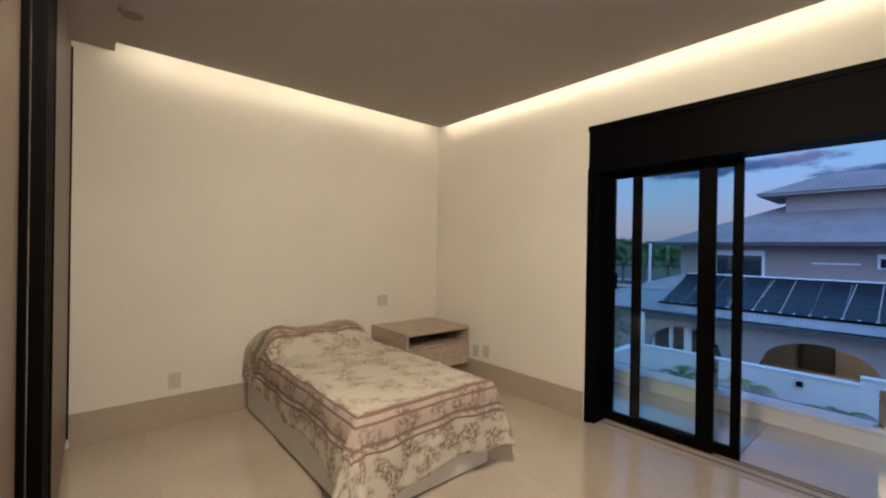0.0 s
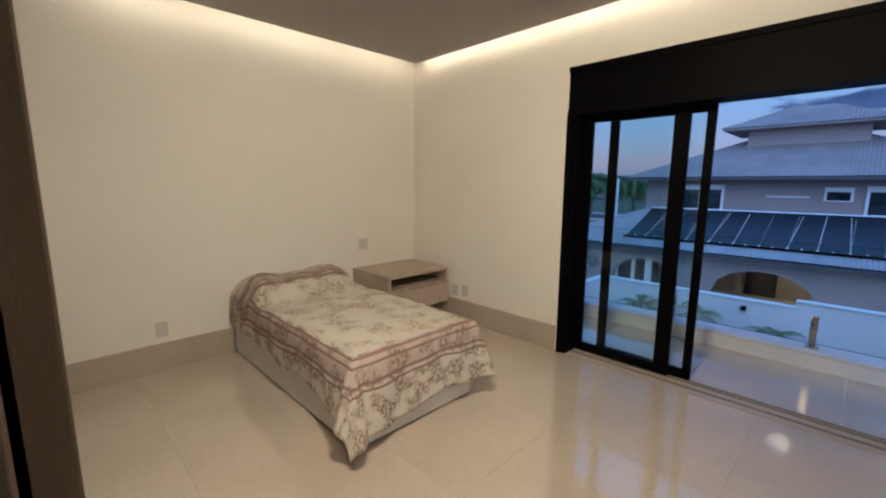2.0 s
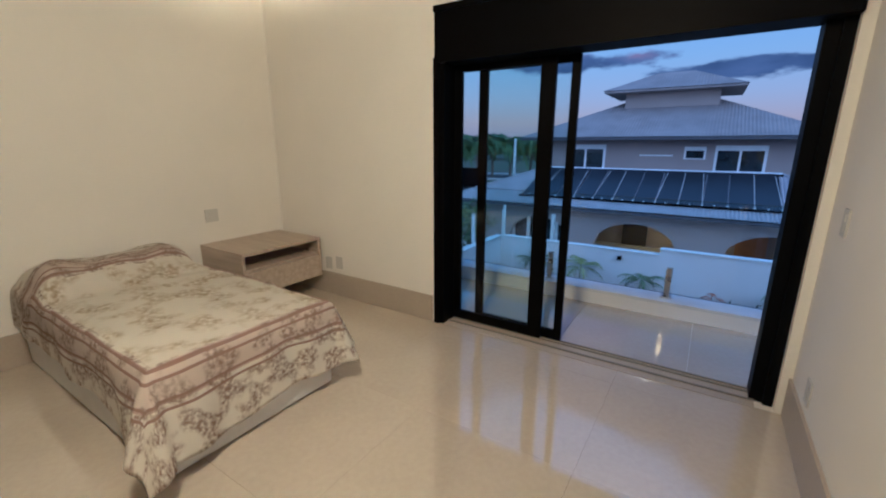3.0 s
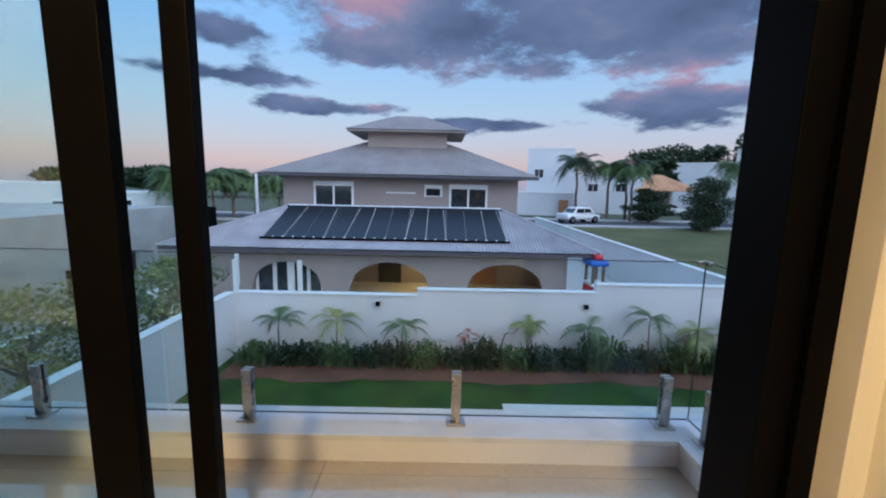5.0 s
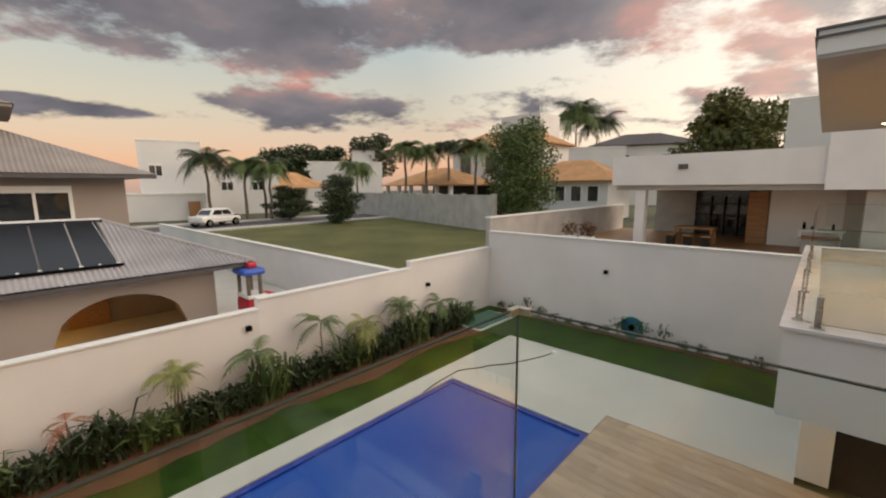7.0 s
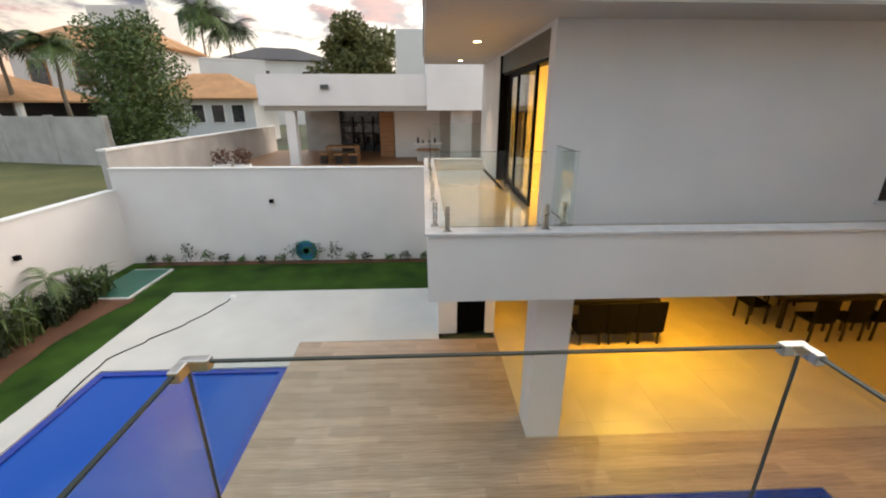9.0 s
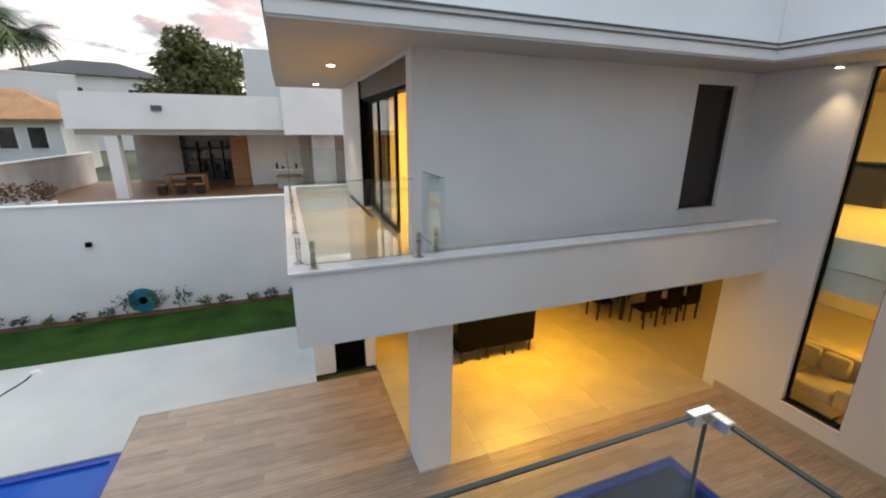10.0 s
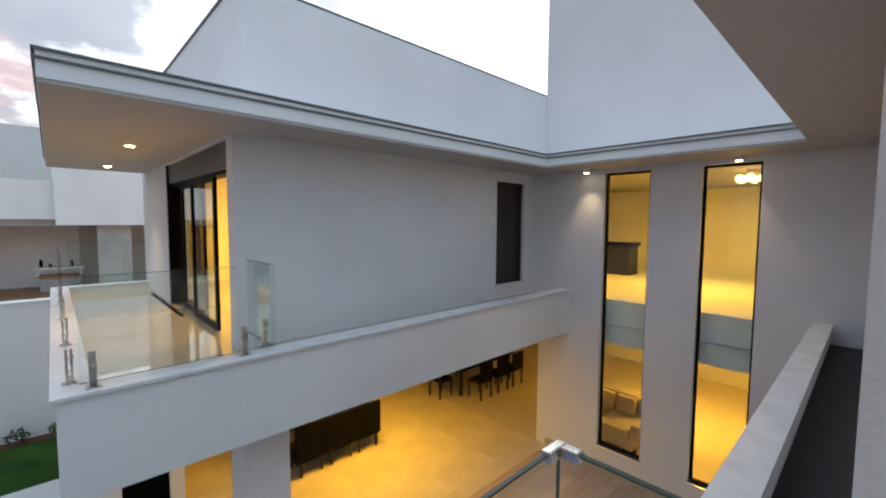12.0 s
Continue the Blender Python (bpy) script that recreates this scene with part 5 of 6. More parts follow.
part("wall", boxes(((22.8, -4.35, NG), (23.0, 9.9, -1.0)), ((19.0, -4.35, NG), (22.8, -4.15, -1.0)), ((19.0, 9.7, NG), (22.8, 9.9, -1.0))), M["neigh"], nh)
part("veranda_floor", boxes(((18.2, -4.35, NG), (22.8, 9.9, NG + 0.06))), M["deck_stone"], nh)
low = bmesh.new()
slope(low, (18.0, -5.35, -0.93), (18.0, 10.8, -0.93), (21.6, -2.1, 0.40), (21.6, 7.25, 0.40), 0.24, 0.06)
slope(low, (18.0, 10.8, -0.93), (25.2, 10.8, -0.93), (21.6, 7.25, 0.40), (21.6, 7.25, 0.40), 0.24, 0.06)
slope(low, (25.2, -5.35, -0.93), (18.0, -5.35, -0.93), (21.6, -2.1, 0.40), (21.6, -2.1, 0.40), 0.24, 0.06)
slope(low, (25.2, 10.8, -0.93), (25.2, -5.35, -0.93), (21.6, 7.25, 0.40), (21.6, -2.1, 0.40), 0.24, 0.06)
lr = part("roof", low, M["roof_grey"], nh, "grey ribbed lower roof")
part("fascia", boxes(((18.02, -5.33, -1.06), (18.08, 10.78, -0.95)), ((18.08, -5.33, -1.06), (22.9, -5.27, -0.95)), ((18.08, 10.72, -1.06), (22.9, 10.78, -0.95))), M["roof_dark"], lr, "dark fascia board")
part("ceiling", boxes(((18.1, -5.25, -1.04), (22.8, 10.7, -1.0))), M["soffit"], nh)
part("ridge_cap", tubes(((21.6, -2.1, 0.42), (21.6, 7.25, 0.42), 0.09), n=8), M["far_white"], lr, "pale ridge tiles")
for q in (((18.0, -5.35, -0.9), (21.6, -2.1, 0.42)), ((18.0, 10.8, -0.9), (21.6, 7.25, 0.42))):
    part("ridge_cap", tubes((q[0], q[1], 0.08), n=8), M["roof_grey"], lr)
ur = part("roof", hip_roof(22.0, 31.0, -3.85, 8.8, 1.90, 1.95, 0.26, 0.024), M["roof_brown"], nh, "grey ribbed upper roof")
part("fascia", boxes(((22.0, -3.85, 1.76), (22.07, 8.8, 1.88))), M["roof_dark"], ur, "dark fascia board")
cup = part("lantern", boxes(((25.4, 0.3, 2.6), (28.6, 4.45, 4.3))), M["neigh"], nh, "taupe roof lantern")
part("lantern_roof", hip_roof(24.7, 29.3, -0.7, 5.45, 4.22, 1.0, 0.26, 0.024), M["roof_brown"], cup, "small grey hipped roof")
part("ledge", boxes(((25.3, 0.2, 2.9), (25.4, 4.5, 2.98))), M["white"], cup, "white ledge")
far_window(nh, 23.0, 4.7, 6.6, 0.38, 1.56)
far_window(nh, 23.0, -1.66, 0.17, 0.40, 1.52)
far_window(nh, 23.0, 0.5, 1.34, 0.92, 1.47, split=False, fr=0.08)
part("ledge", boxes(((22.96, 1.77, 1.04), (23.0, 3.16, 1.10))), M["white"], nh, "thin white wall ledge")
# veranda inside: door, lamp-lit wall
for y0, y1, f0, f1 in ((6.98, 7.72, 0.07, 0.10), (6.28, 6.96, 0.20, 0.06), (5.66, 6.26, 0.06, 0.05), (5.10, 5.64, 0.07, 0.05)):
    dp = part("door", boxes(((19.02, y0, NG + 0.06), (19.09, y0 + f0, -1.2)), ((19.02, y1 - f1, NG + 0.06), (19.09, y1, -1.2)), ((19.02, y0 + f0, -1.30), (19.09, y1 - f1, -1.2))), M["white"], nh, "white framed glass door")
    part("pane", boxes(((19.05, y0 + f0, NG + 0.06), (19.06, y1 - f1, -1.30))), M["dark_glass"], dp)
part("door", boxes(((22.72, -2.2, NG + 0.06), (22.8, -1.1, -1.15)), bevel=0.01), M["mid_wood"], nh, "brown wooden door")
part("door", boxes(((22.72, 2.4, NG + 0.06), (22.8, 3.5, -1.15)), bevel=0.01), M["dark_wood"], nh, "dark wooden door")
vl = thing("wall_lantern", (22.3, 2.4, -1.35), "warm veranda lamp hung under the ceiling, lit", "lamp")
part("shade", tubes(((22.3, 2.4, -1.35), (22.3, 2.4, -1.2), 0.1), n=10), M["bulb"], vl)
part("rod", tubes(((22.3, 2.4, -1.2), (22.3, 2.4, -1.04), 0.015), n=6), M["black"], vl)
lamp("veranda_glow", "POINT", (21.3, 1.0, -1.6), 40, WARM, 0.2)
# pool heating mats on the lower roof
heater = thing("solar_heater", (18.6, 2.6, -0.72), "black solar pool heating mats on the tiled roof", "solar panel")
for k in range(12):
    a0, a1 = 7.2 - k * 0.768, 7.2 - (k + 1) * 0.768 + 0.05
    bm = bmesh.new()
    sx, sz = 2.9, 1.072
    for (yy0, yy1) in ((a1, a0),):
        vs = []
        for dz in (0.06, 0.10):
            for f_, y in ((0.0, yy0), (0.0, yy1), (1.0, yy1), (1.0, yy0)):
                vs.append(bm.verts.new((18.6 + f_ * sx, y, -0.71 + f_ * sz + dz)))
        for q in ((0, 1, 2, 3), (7, 6, 5, 4), (0, 4, 5, 1), (1, 5, 6, 2), (2, 6, 7, 3), (3, 7, 4, 0)):
            bm.faces.new([vs[i] for i in q])
    bmesh.ops.recalc_face_normals(bm, faces=bm.faces)
    mt = part("mat", bm, M["solar"], heater)
    part("clip", boxes(((18.62, a1 - 0.06, -0.60), (18.72, a1 + 0.02, -0.56))), M["white"], mt, "white fixing clip")
    part("clip", boxes(((18.62, a1 + 0.34, -0.60), (18.72, a1 + 0.40, -0.56))), M["white"], mt, "white fixing clip")
    if k % 4 != 1:
        part("seam", tubes(((18.64, a1 - 0.02, -0.59), (18.6 + sx * 0.93, a1 - 0.02 + 0.12 * (k % 3 - 1), -0.60 + sz * 0.93), 0.013), n=5), M["concrete"], mt, "worn pale seam")
part("pipe", tubes(((21.5, 7.3, 0.40), (21.5, -2.2, 0.40), 0.05), n=8), M["black"], heater)
part("pipe", tubes(((18.58, 7.3, -0.62), (18.58, -2.1, -0.62), 0.04), n=8), M["black"], heater)
# Pale slab added as a reflector to brighten the boundary wall.
solid("bounce_yard", boxes(((14.1, -8.45, -3.27), (18.2, 9.5, -3.2)), ((18.2, -8.45, -3.27), (31.0, -4.4, -3.2))), M["deck_stone"], "pale yard slab by the taupe house, added to bounce light", "pavement")
# side wall of the neighbour plot and toys
sw_ = thing("boundary_wall", (22.0, -8.2, NG), "pale boundary wall between two plots with a white coping", "wall", kind="structure")
bm = bmesh.new()
for x0, x1, yy0, yy1, z in ((14.05, 43.0, -8.6, -8.6, -1.28),):
    bm_box(bm, (x0, -8.7, NG), (x1, -8.5, z - 0.07))
part("body", bm, M["white_wall"], sw_)
part("coping", boxes(((14.05, -8.74, -1.35), (43.0, -8.46, -1.28))), M["white"], sw_)
toy = thing("toy_slide", (18.2, -5.2, -3.2), "red and blue plastic garden toy beside the house", "toy")
M["red"] = mat("red_plastic", (0.50, 0.02, 0.03), 0.4)
M["blue"] = mat("blue_plastic", (0.03, 0.10, 0.45), 0.4)
part("body", boxes(((17.6, -6.0, NG), (18.6, -4.9, NG + 1.25)), bevel=0.16), M["red"], toy)
part("ledge", boxes(((17.56, -5.5, NG + 1.25), (18.5, -4.9, NG + 1.36)), bevel=0.04), M["white"], toy, "white plastic ledge")
for x, y in ((17.7, -5.35), (17.7, -4.98), (18.4, -5.35), (18.4, -4.98)):
    part("post", tubes(((x, y, NG + 1.36), (x, y, NG + 2.0), 0.06)), M["bark"], toy)
part("roof", boxes(((17.55, -5.5, NG + 2.0), (18.5, -4.8, NG + 2.2)), bevel=0.09), M["blue"], toy, "blue plastic roof")
part("cap", boxes(((17.8, -5.35, NG + 2.2), (18.2, -5.05, NG + 2.38)), bevel=0.06), M["red"], toy)

# ---- plants ----
def frond(bm, base, az, length, lift, droop, width, n=9, rng=random):
    """A feather leaf: a bent midrib with narrow leaflets on both sides."""
    d = Vector((math.cos(az), math.sin(az), 0))
    side = Vector((-d.y, d.x, 0))
    pts = []
    for i in range(n + 1):
        s = i / n
        pts.append(Vector(base) + d * (length * s * (1 - 0.18 * s)) + Vector((0, 0, length * (lift * s - droop * s * s))))
    for i in range(n):
        a, b = pts[i], pts[i + 1]
        w = 0.012 * length
        f = [bm.verts.new(a - side * w), bm.verts.new(b - side * w), bm.verts.new(b + side * w), bm.verts.new(a + side * w)]
        bm.faces.new(f)
        if i == 0:
            continue
        fall = width * math.sin(math.pi * min(0.97, 0.12 + i / n)) * rng.uniform(0.8, 1.15)
        for sg in (-1, 1):
            for k in (0.0, 0.5):
                r = a.lerp(b, k)
                tip = r + side * sg * fall + (b - a) * 1.3 + Vector((0, 0, -0.35 * fall))
                bm.faces.new([bm.verts.new(r), bm.verts.new(r + (b - a) * 0.42), bm.verts.new(tip)])


def palm(at, height, spread, fronds, label, name="palm_tree", group="", trunk=0.06, leafmat="leaf", lean=0.0, stems=1, seed=0, droop=0.75):
    rng = random.Random(seed)
    t = thing(name, at, label, "palm", group)
    x, y, z = at
    for s in range(stems):
        ox, oy = (rng.uniform(-0.5, 0.5) * trunk * 6, rng.uniform(-0.5, 0.5) * trunk * 6) if stems > 1 else (0, 0)
        hh = height * rng.uniform(0.8, 1.0) if stems > 1 else height
        bm = bmesh.new()
        seg = 5
        prev = Vector((x + ox, y + oy, z))
        for i in range(seg):
            q = Vector((x + ox + lean * ((i + 1) / seg) ** 2 * hh, y + oy + rng.uniform(-0.02, 0.02) * hh, z + hh * (i + 1) / seg))
            bm_tube(bm, prev, q, trunk * (1.25 - 0.12 * i), trunk * (1.15 - 0.12 * i), n=8)
            prev = q
        part("trunk", bm, M["bark"], t)
        bm = bmesh.new()
        for k in range(fronds):
            az = k * 2.399 + rng.uniform(-0.3, 0.3)
            lift = rng.uniform(0.15, 1.05)
            frond(bm, prev, az, spread * rng.uniform(0.8, 1.1), lift, droop * rng.uniform(0.8, 1.2), spread * (0.27 if spread < 1.5 else 0.36), rng=rng)
        part("crown", bm, M[leafmat], t, "feathery green crown")
    return t


def clump(bm, c, r, n, size, rng, flat=0.8):
    """A cloud of small leaf blades round c."""
    for _ in range(n):
        while True:
            v = Vector((rng.uniform(-1, 1), rng.uniform(-1, 1), rng.uniform(-1, 1)))
            if 0.1 < v.length < 1:
                break
        v = v * (0.55 + 0.45 * v.length)
        p = Vector(c) + Vector((v.x * r[0], v.y * r[1], v.z * r[2] * flat))
        d = Vector((rng.gauss(0, 1), rng.gauss(0, 1), rng.gauss(0, 0.7) + 0.2)).normalized() * size * rng.uniform(0.6, 1.4)
        s = d.cross(Vector((rng.gauss(0, 1), rng.gauss(0, 1), rng.gauss(0, 1)))).normalized() * size * 0.32
        bm.faces.new([bm.verts.new(p - s), bm.verts.new(p + d), bm.verts.new(p + s)])


def tree(at, height, crown, label, name="tree", n=2600, leaf=0.25, material="leaf_dark", seed=1, base=0.3, lobes=9):
    rng = random.Random(seed)
    t = thing(name, at, label, "tree")
    x, y, z = at
    bm = bmesh.new()
    bm_tube(bm, (x, y, z), (x, y, z + height * 0.6), crown * 0.07, crown * 0.035, n=8)
    for k in range(6):
        a = k * 1.05
        bm_tube(bm, (x, y, z + height * (0.3 + 0.05 * k)), (x + crown * 0.6 * math.cos(a), y + crown * 0.6 * math.sin(a), z + height * (0.55 + 0.06 * k)), crown * 0.03, crown * 0.01, n=6)
    part("trunk", bm, M["bark"], t)
    bm = bmesh.new()
    for k in range(lobes):
        a, h = k * 2.4, base + (1 - base) * (k + 0.6) / lobes
        w = crown * (0.55 + 0.45 * math.sin(math.pi * (0.15 + 0.8 * (k + 0.5) / lobes))) * rng.uniform(0.75, 1.1)
        c = (x + 0.5 * w * math.cos(a), y + 0.5 * w * math.sin(a), z + height * h)
        clump(bm, c, (w * rng.uniform(0.5, 0.75), w * rng.uniform(0.5, 0.75), height * 0.17), n // lobes, leaf, rng)
    part("crown", bm, M[material], t, "uneven leafy crown")
    return t


# young palms along the east wall
for k, (y, top, st, lm) in enumerate(((4.55, 1.55, 1, "leaf"), (3.08, 1.6, 1, "leaf_yellow"), (1.42, 1.4, 1, "leaf"), (-0.25, 1.2, 1, "leaf_red"), (-1.8, 1.8, 3, "leaf_yellow"), (-3.28, 1.45, 1, "leaf"), (-4.82, 1.9, 1, "leaf"), (-6.1, 1.45, 3, "leaf_yellow"), (-7.4, 1.85, 3, "leaf"), (-9.0, 1.3, 1, "leaf"))):
    palm((13.25, y, G), top * 0.72, (0.85 if st == 1 else 0.72) * (0.75 if lm == "leaf_red" else 1), (4 if lm == "leaf_red" else 11) if st == 1 else 7, "young feather palm planted along the garden wall", "garden_palm", "young palms by the wall", 0.022, lm, 0.0, st, 20 + k, 0.85)
rng = random.Random(5)
for k in range(22):
    y = 5.2 - k * 0.73
    h = rng.uniform(0.55, 1.1) if 2 < k else rng.uniform(0.45, 0.75)
    sh = thing("shrub", (13.3, y, G), "dark green strappy shrub in the hedge bed", "shrub", "hedge shrubs")
    bm = bmesh.new()
    for q in range(70):
        az, ln_ = rng.uniform(0, 6.28), h * rng.uniform(0.6, 1.15)
        d = Vector((math.cos(az), math.sin(az), 0)) * ln_ * rng.uniform(0.15, 0.7)
        p = Vector((13.25 + rng.uniform(-0.34, 0.28), y + rng.uniform(-0.38, 0.38), G))
        s = Vector((-d.y, d.x, 0)).normalized() * 0.022
        m_ = p + d * 0.5 + Vector((0, 0, ln_ * 0.75))
        e = p + d * 1.15 + Vector((0, 0, ln_ * rng.uniform(0.55, 0.95)))
        v = [bm.verts.new(w) for w in (p - s, p + s, m_ + s * 1.3, m_ - s * 1.3, e)]
        bm.faces.new(v[:4])
        bm.faces.new((v[3], v[2], v[4]))
    clump(bm, (13.22, y, G + h * 0.45), (0.42, 0.46, h * 0.55), 460, 0.075, rng)
    part("leaves", bm, M["leaf_dark" if k % 3 else "leaf"], sh)
for k in range(16):
    x = 13.2 - k * 0.55 + rng.uniform(-0.1, 0.1)
    pl = thing("seedling", (x, -12.2, G), "small green plant at the foot of the garden wall", "plant", "plants by the south wall")
    bm = bmesh.new()
    tall = rng.choice((0.14, 0.18, 0.28, 0.4))
    clump(bm, (x, -12.25, G + tall), (0.12 + tall * 0.35, 0.13, tall), 70, 0.085, rng)
    part("leaves", bm, M["leaf" if k % 2 else "leaf_dark"], pl)

# garden odds and ends
cover = thing("green_cover", (12.9, -10.8, G), "flat green plastic cover with a white rim on the lawn", "cover")
M["green"] = mat("green_plastic_cover", (0.03, 0.13, 0.09), 0.5, vary=0.15)
part("lid", boxes(((12.35, -11.75, G), (13.4, -9.9, G + 0.06)), bevel=0.01), M["green"], cover)
part("rim", boxes(((12.30, -11.8, G), (12.35, -9.85, G + 0.05)), ((12.35, -9.9, G), (13.4, -9.85, G + 0.05)), ((12.35, -11.8, G), (13.4, -11.75, G + 0.05))), M["white"], cover)
hose = thing("hose_reel", (8.55, YG, -2.80), "round teal garden hose coiled on the wall", "garden hose")
M["teal"] = mat("teal_hose", (0.02, 0.20, 0.18), 0.45, vary=0.2)
for k in range(5):
    bm = bmesh.new()
    r = 0.30 - k * 0.045
    for i in range(28):
        a, b = i * 2 * math.pi / 28, (i + 1) * 2 * math.pi / 28
        bm_tube(bm, (8.55 + r * math.cos(a), YG + 0.06, -2.80 + r * math.sin(a)), (8.55 + r * math.cos(b), YG + 0.06, -2.80 + r * math.sin(b)), 0.03, n=6)
    part("coil", bm, M["teal" if k != 2 else "blue"], hose)
part("hub", tubes(((8.55, YG, -2.8), (8.55, YG + 0.1, -2.8), 0.09), n=12), M["black"], hose)
cab = thing("pool_cable", (9.6, -8.2, G + 0.01), "thin black pool cleaner cable lying on the stone", "cable")
bm = bmesh.new()
pts = [(10.85, -5.9), (10.95, -7.2), (10.6, -7.9), (10.2, -8.6), (9.9, -9.4), (9.75, -9.9)]
fine = []
for i in range(len(pts) - 1):
    for k in range(6):
        s = k / 6
        fine.append((pts[i][0] * (1 - s) + pts[i + 1][0] * s + 0.05 * math.sin(i + s * 3), pts[i][1] * (1 - s) + pts[i + 1][1] * s))
for a, b in zip(fine, fine[1:]):
    bm_tube(bm, (a[0], a[1], G + 0.022), (b[0], b[1], G + 0.022), 0.012, n=5)
part("cord", bm, M["black"], cab)
part("plug", tubes(((9.75, -9.85, G + 0.01), (9.75, -9.85, G + 0.06), 0.1, 0.07), n=12), M["white"], cab, "white skimmer lid")
tank = thing("lawn_hatch", (9.7, 3.2, G), "grey concrete hatch flush in the lawn", "hatch")
part("slab", boxes(((9.2, 2.9, G), (10.4, 3.9, G + 0.03)), bevel=0.006), M["concrete"], tank)

# empty lot, road, car
LZ = -2.22
solid("lot_lawn", boxes(((14.3, -36.0, LZ - 0.02), (43.0, -8.72, LZ + 0.02))), M["lot"], "mown dry grass on an empty lot", "lawn")
solid("road", boxes(((44.5, -60.0, LZ - 0.02), (51.0, 60.0, LZ + 0.01))), M["asphalt"], "grey asphalt street", "road")
solid("pavement", boxes(((43.0, -60.0, LZ - 0.02), (44.5, 60.0, LZ + 0.14)), ((51.0, -60.0, LZ - 0.02), (53.0, 60.0, LZ + 0.14))), M["concrete"], "concrete footpath beside the street", "pavement")


def vehicle(at, turn, paint, label, name="pickup_truck"):
    c = thing(name, (0, 0, 0), label, "car")
    bm = bmesh.new()
    bm_box(bm, (-2.5, -0.9, 0.42), (2.5, 0.9, 1.05), 0.14)
    for v in bm.verts:
        v.co.x *= 1 - 0.06 * abs(v.co.y)
        if v.co.z > 0.8 and v.co.x > 1.2:
            v.co.z -= 0.14 * (v.co.x - 1.2)
    part("body", bm, paint, c, smooth=True)

    def taper(bm):
        for v in bm.verts:
            k = max(0.0, v.co.z - 1.05) / 0.7
            v.co.x = 0.1 + (v.co.x - 0.1) * (1 - 0.42 * k)
            v.co.y *= 1 - 0.16 * k
        return bm

    bm = bmesh.new()
    bm_box(bm, (-1.5, -0.84, 1.0), (1.6, 0.84, 1.72), 0.08)
    cabn = part("cabin", taper(bm), paint, c)
    part("window", taper(boxes(((-1.52, -0.7, 1.14), (1.62, 0.7, 1.58)))), M["dark_glass"], cabn, "dark windscreen and rear glass")
    part("window", taper(boxes(((-1.2, -0.86, 1.14), (0.05, 0.86, 1.58)))), M["dark_glass"], cabn, "dark side glass")
    part("window", taper(boxes(((0.15, -0.86, 1.14), (1.3, 0.86, 1.58)))), M["dark_glass"], cabn, "dark side glass")
    for x in (-1.6, 1.6):
        for y in (-0.86, 0.86):
            w = part("wheel", tubes(((x, y - 0.11, 0.38), (x, y + 0.11, 0.38), 0.38), n=18), M["black"], c)
            part("rim", tubes(((x, y - 0.12, 0.38), (x, y + 0.12, 0.38), 0.22), n=12), M["steel"], w)
    c.matrix_world = Matrix.Translation(at) @ pose(0, 0, 0, 0, 0, turn)
    return c


vehicle((48.6, -14.5, LZ + 0.01), -64, M["white"], "white pickup truck parked on the street")
vehicle((66.0, -31.5, LZ), 20, M["white"], "white car under the carport", "parked_car")
vehicle((67.5, -34.5, LZ), 20, M["white"], "white car under the carport", "parked_car")


def simple_house(at, size, turn, wallm, label, roof="", rh=1.5, wins=(), name="house"):
    """A far house: walls, flat or hipped roof and framed windows on its front (-x) side."""
    h = thing(name, (0, 0, 0), label, "house")
    w, d, hh = size
    part("wall", boxes(((0, -w / 2, 0), (d, w / 2, hh))), wallm, h)
    if roof:
        part("roof", hip_roof(-0.7, d + 0.7, -w / 2 - 0.7, w / 2 + 0.7, hh + 0.12, rh, 0.4, 0.05), M[roof], h)
    else:
        part("parapet", boxes(((-0.08, -w / 2 - 0.08, hh), (d + 0.08, w / 2 + 0.08, hh + 0.18))), M["white"], h)
    for y, z, ww, wh in wins:
        far_window(h, 0.0, y - ww / 2, y + ww / 2, z, z + wh, ww > 1.2, 0.08)
    h.matrix_world = Matrix.Translation(at) @ pose(0, 0, 0, 0, 0, turn)
    return h


FW = M["far_white"]
simple_house((63.5, -15.0, LZ), (6.5, 10, 9.3), -14, FW, "white modern house with a tall flat block", wins=((1.6, 5.2, 1.4, 1.4),))
simple_house((60.0, -12.2, LZ), (10.0, 6, 3.0), -14, FW, "low white garden wall and gatehouse")
simple_house((66.5, -24.5, LZ), (10, 9, 6.2), -22, FW, "white two-storey modern house", wins=((-2, 3.4, 1.6, 1.3), (2, 3.4, 1.6, 1.3)))
gd = thing("gate_door", (58.6, -15.6, LZ), "brown wooden street gate", "gate")
part("panel", boxes(((58.5, -16.3, LZ), (58.62, -15.1, LZ + 2.2))), M["mid_wood"], gd)
cp = thing("carport", (68, -32.5, LZ), "open carport with a clay tiled roof", "carport")
part("roof", hip_roof(64.0, 72.0, -37.5, -28.0, 1.5, 2.4, 0.4, 0.05), M["roof_clay"], cp)
for x, y in ((64.6, -28.6), (64.6, -36.8), (71, -28.6), (71, -36.8)):
    part("post", boxes(((x - 0.2, y - 0.2, LZ), (x + 0.2, y + 0.2, 1.45))), FW, cp)
part("back_wall", boxes(((71.4, -37, LZ), (71.6, -28.5, 1.45))), M["concrete"], cp)
simple_house((82.0, -50.0, LZ), (20, 10, 9.0), -32, FW, "large plain white building in the distance", "", wins=((-6, 6.2, 1.4, 1.0),))
simple_house((96.0, -68.0, LZ), (6, 6, 13.5), -35, FW, "white water tower block in the distance", "roof_dark", 1.0)
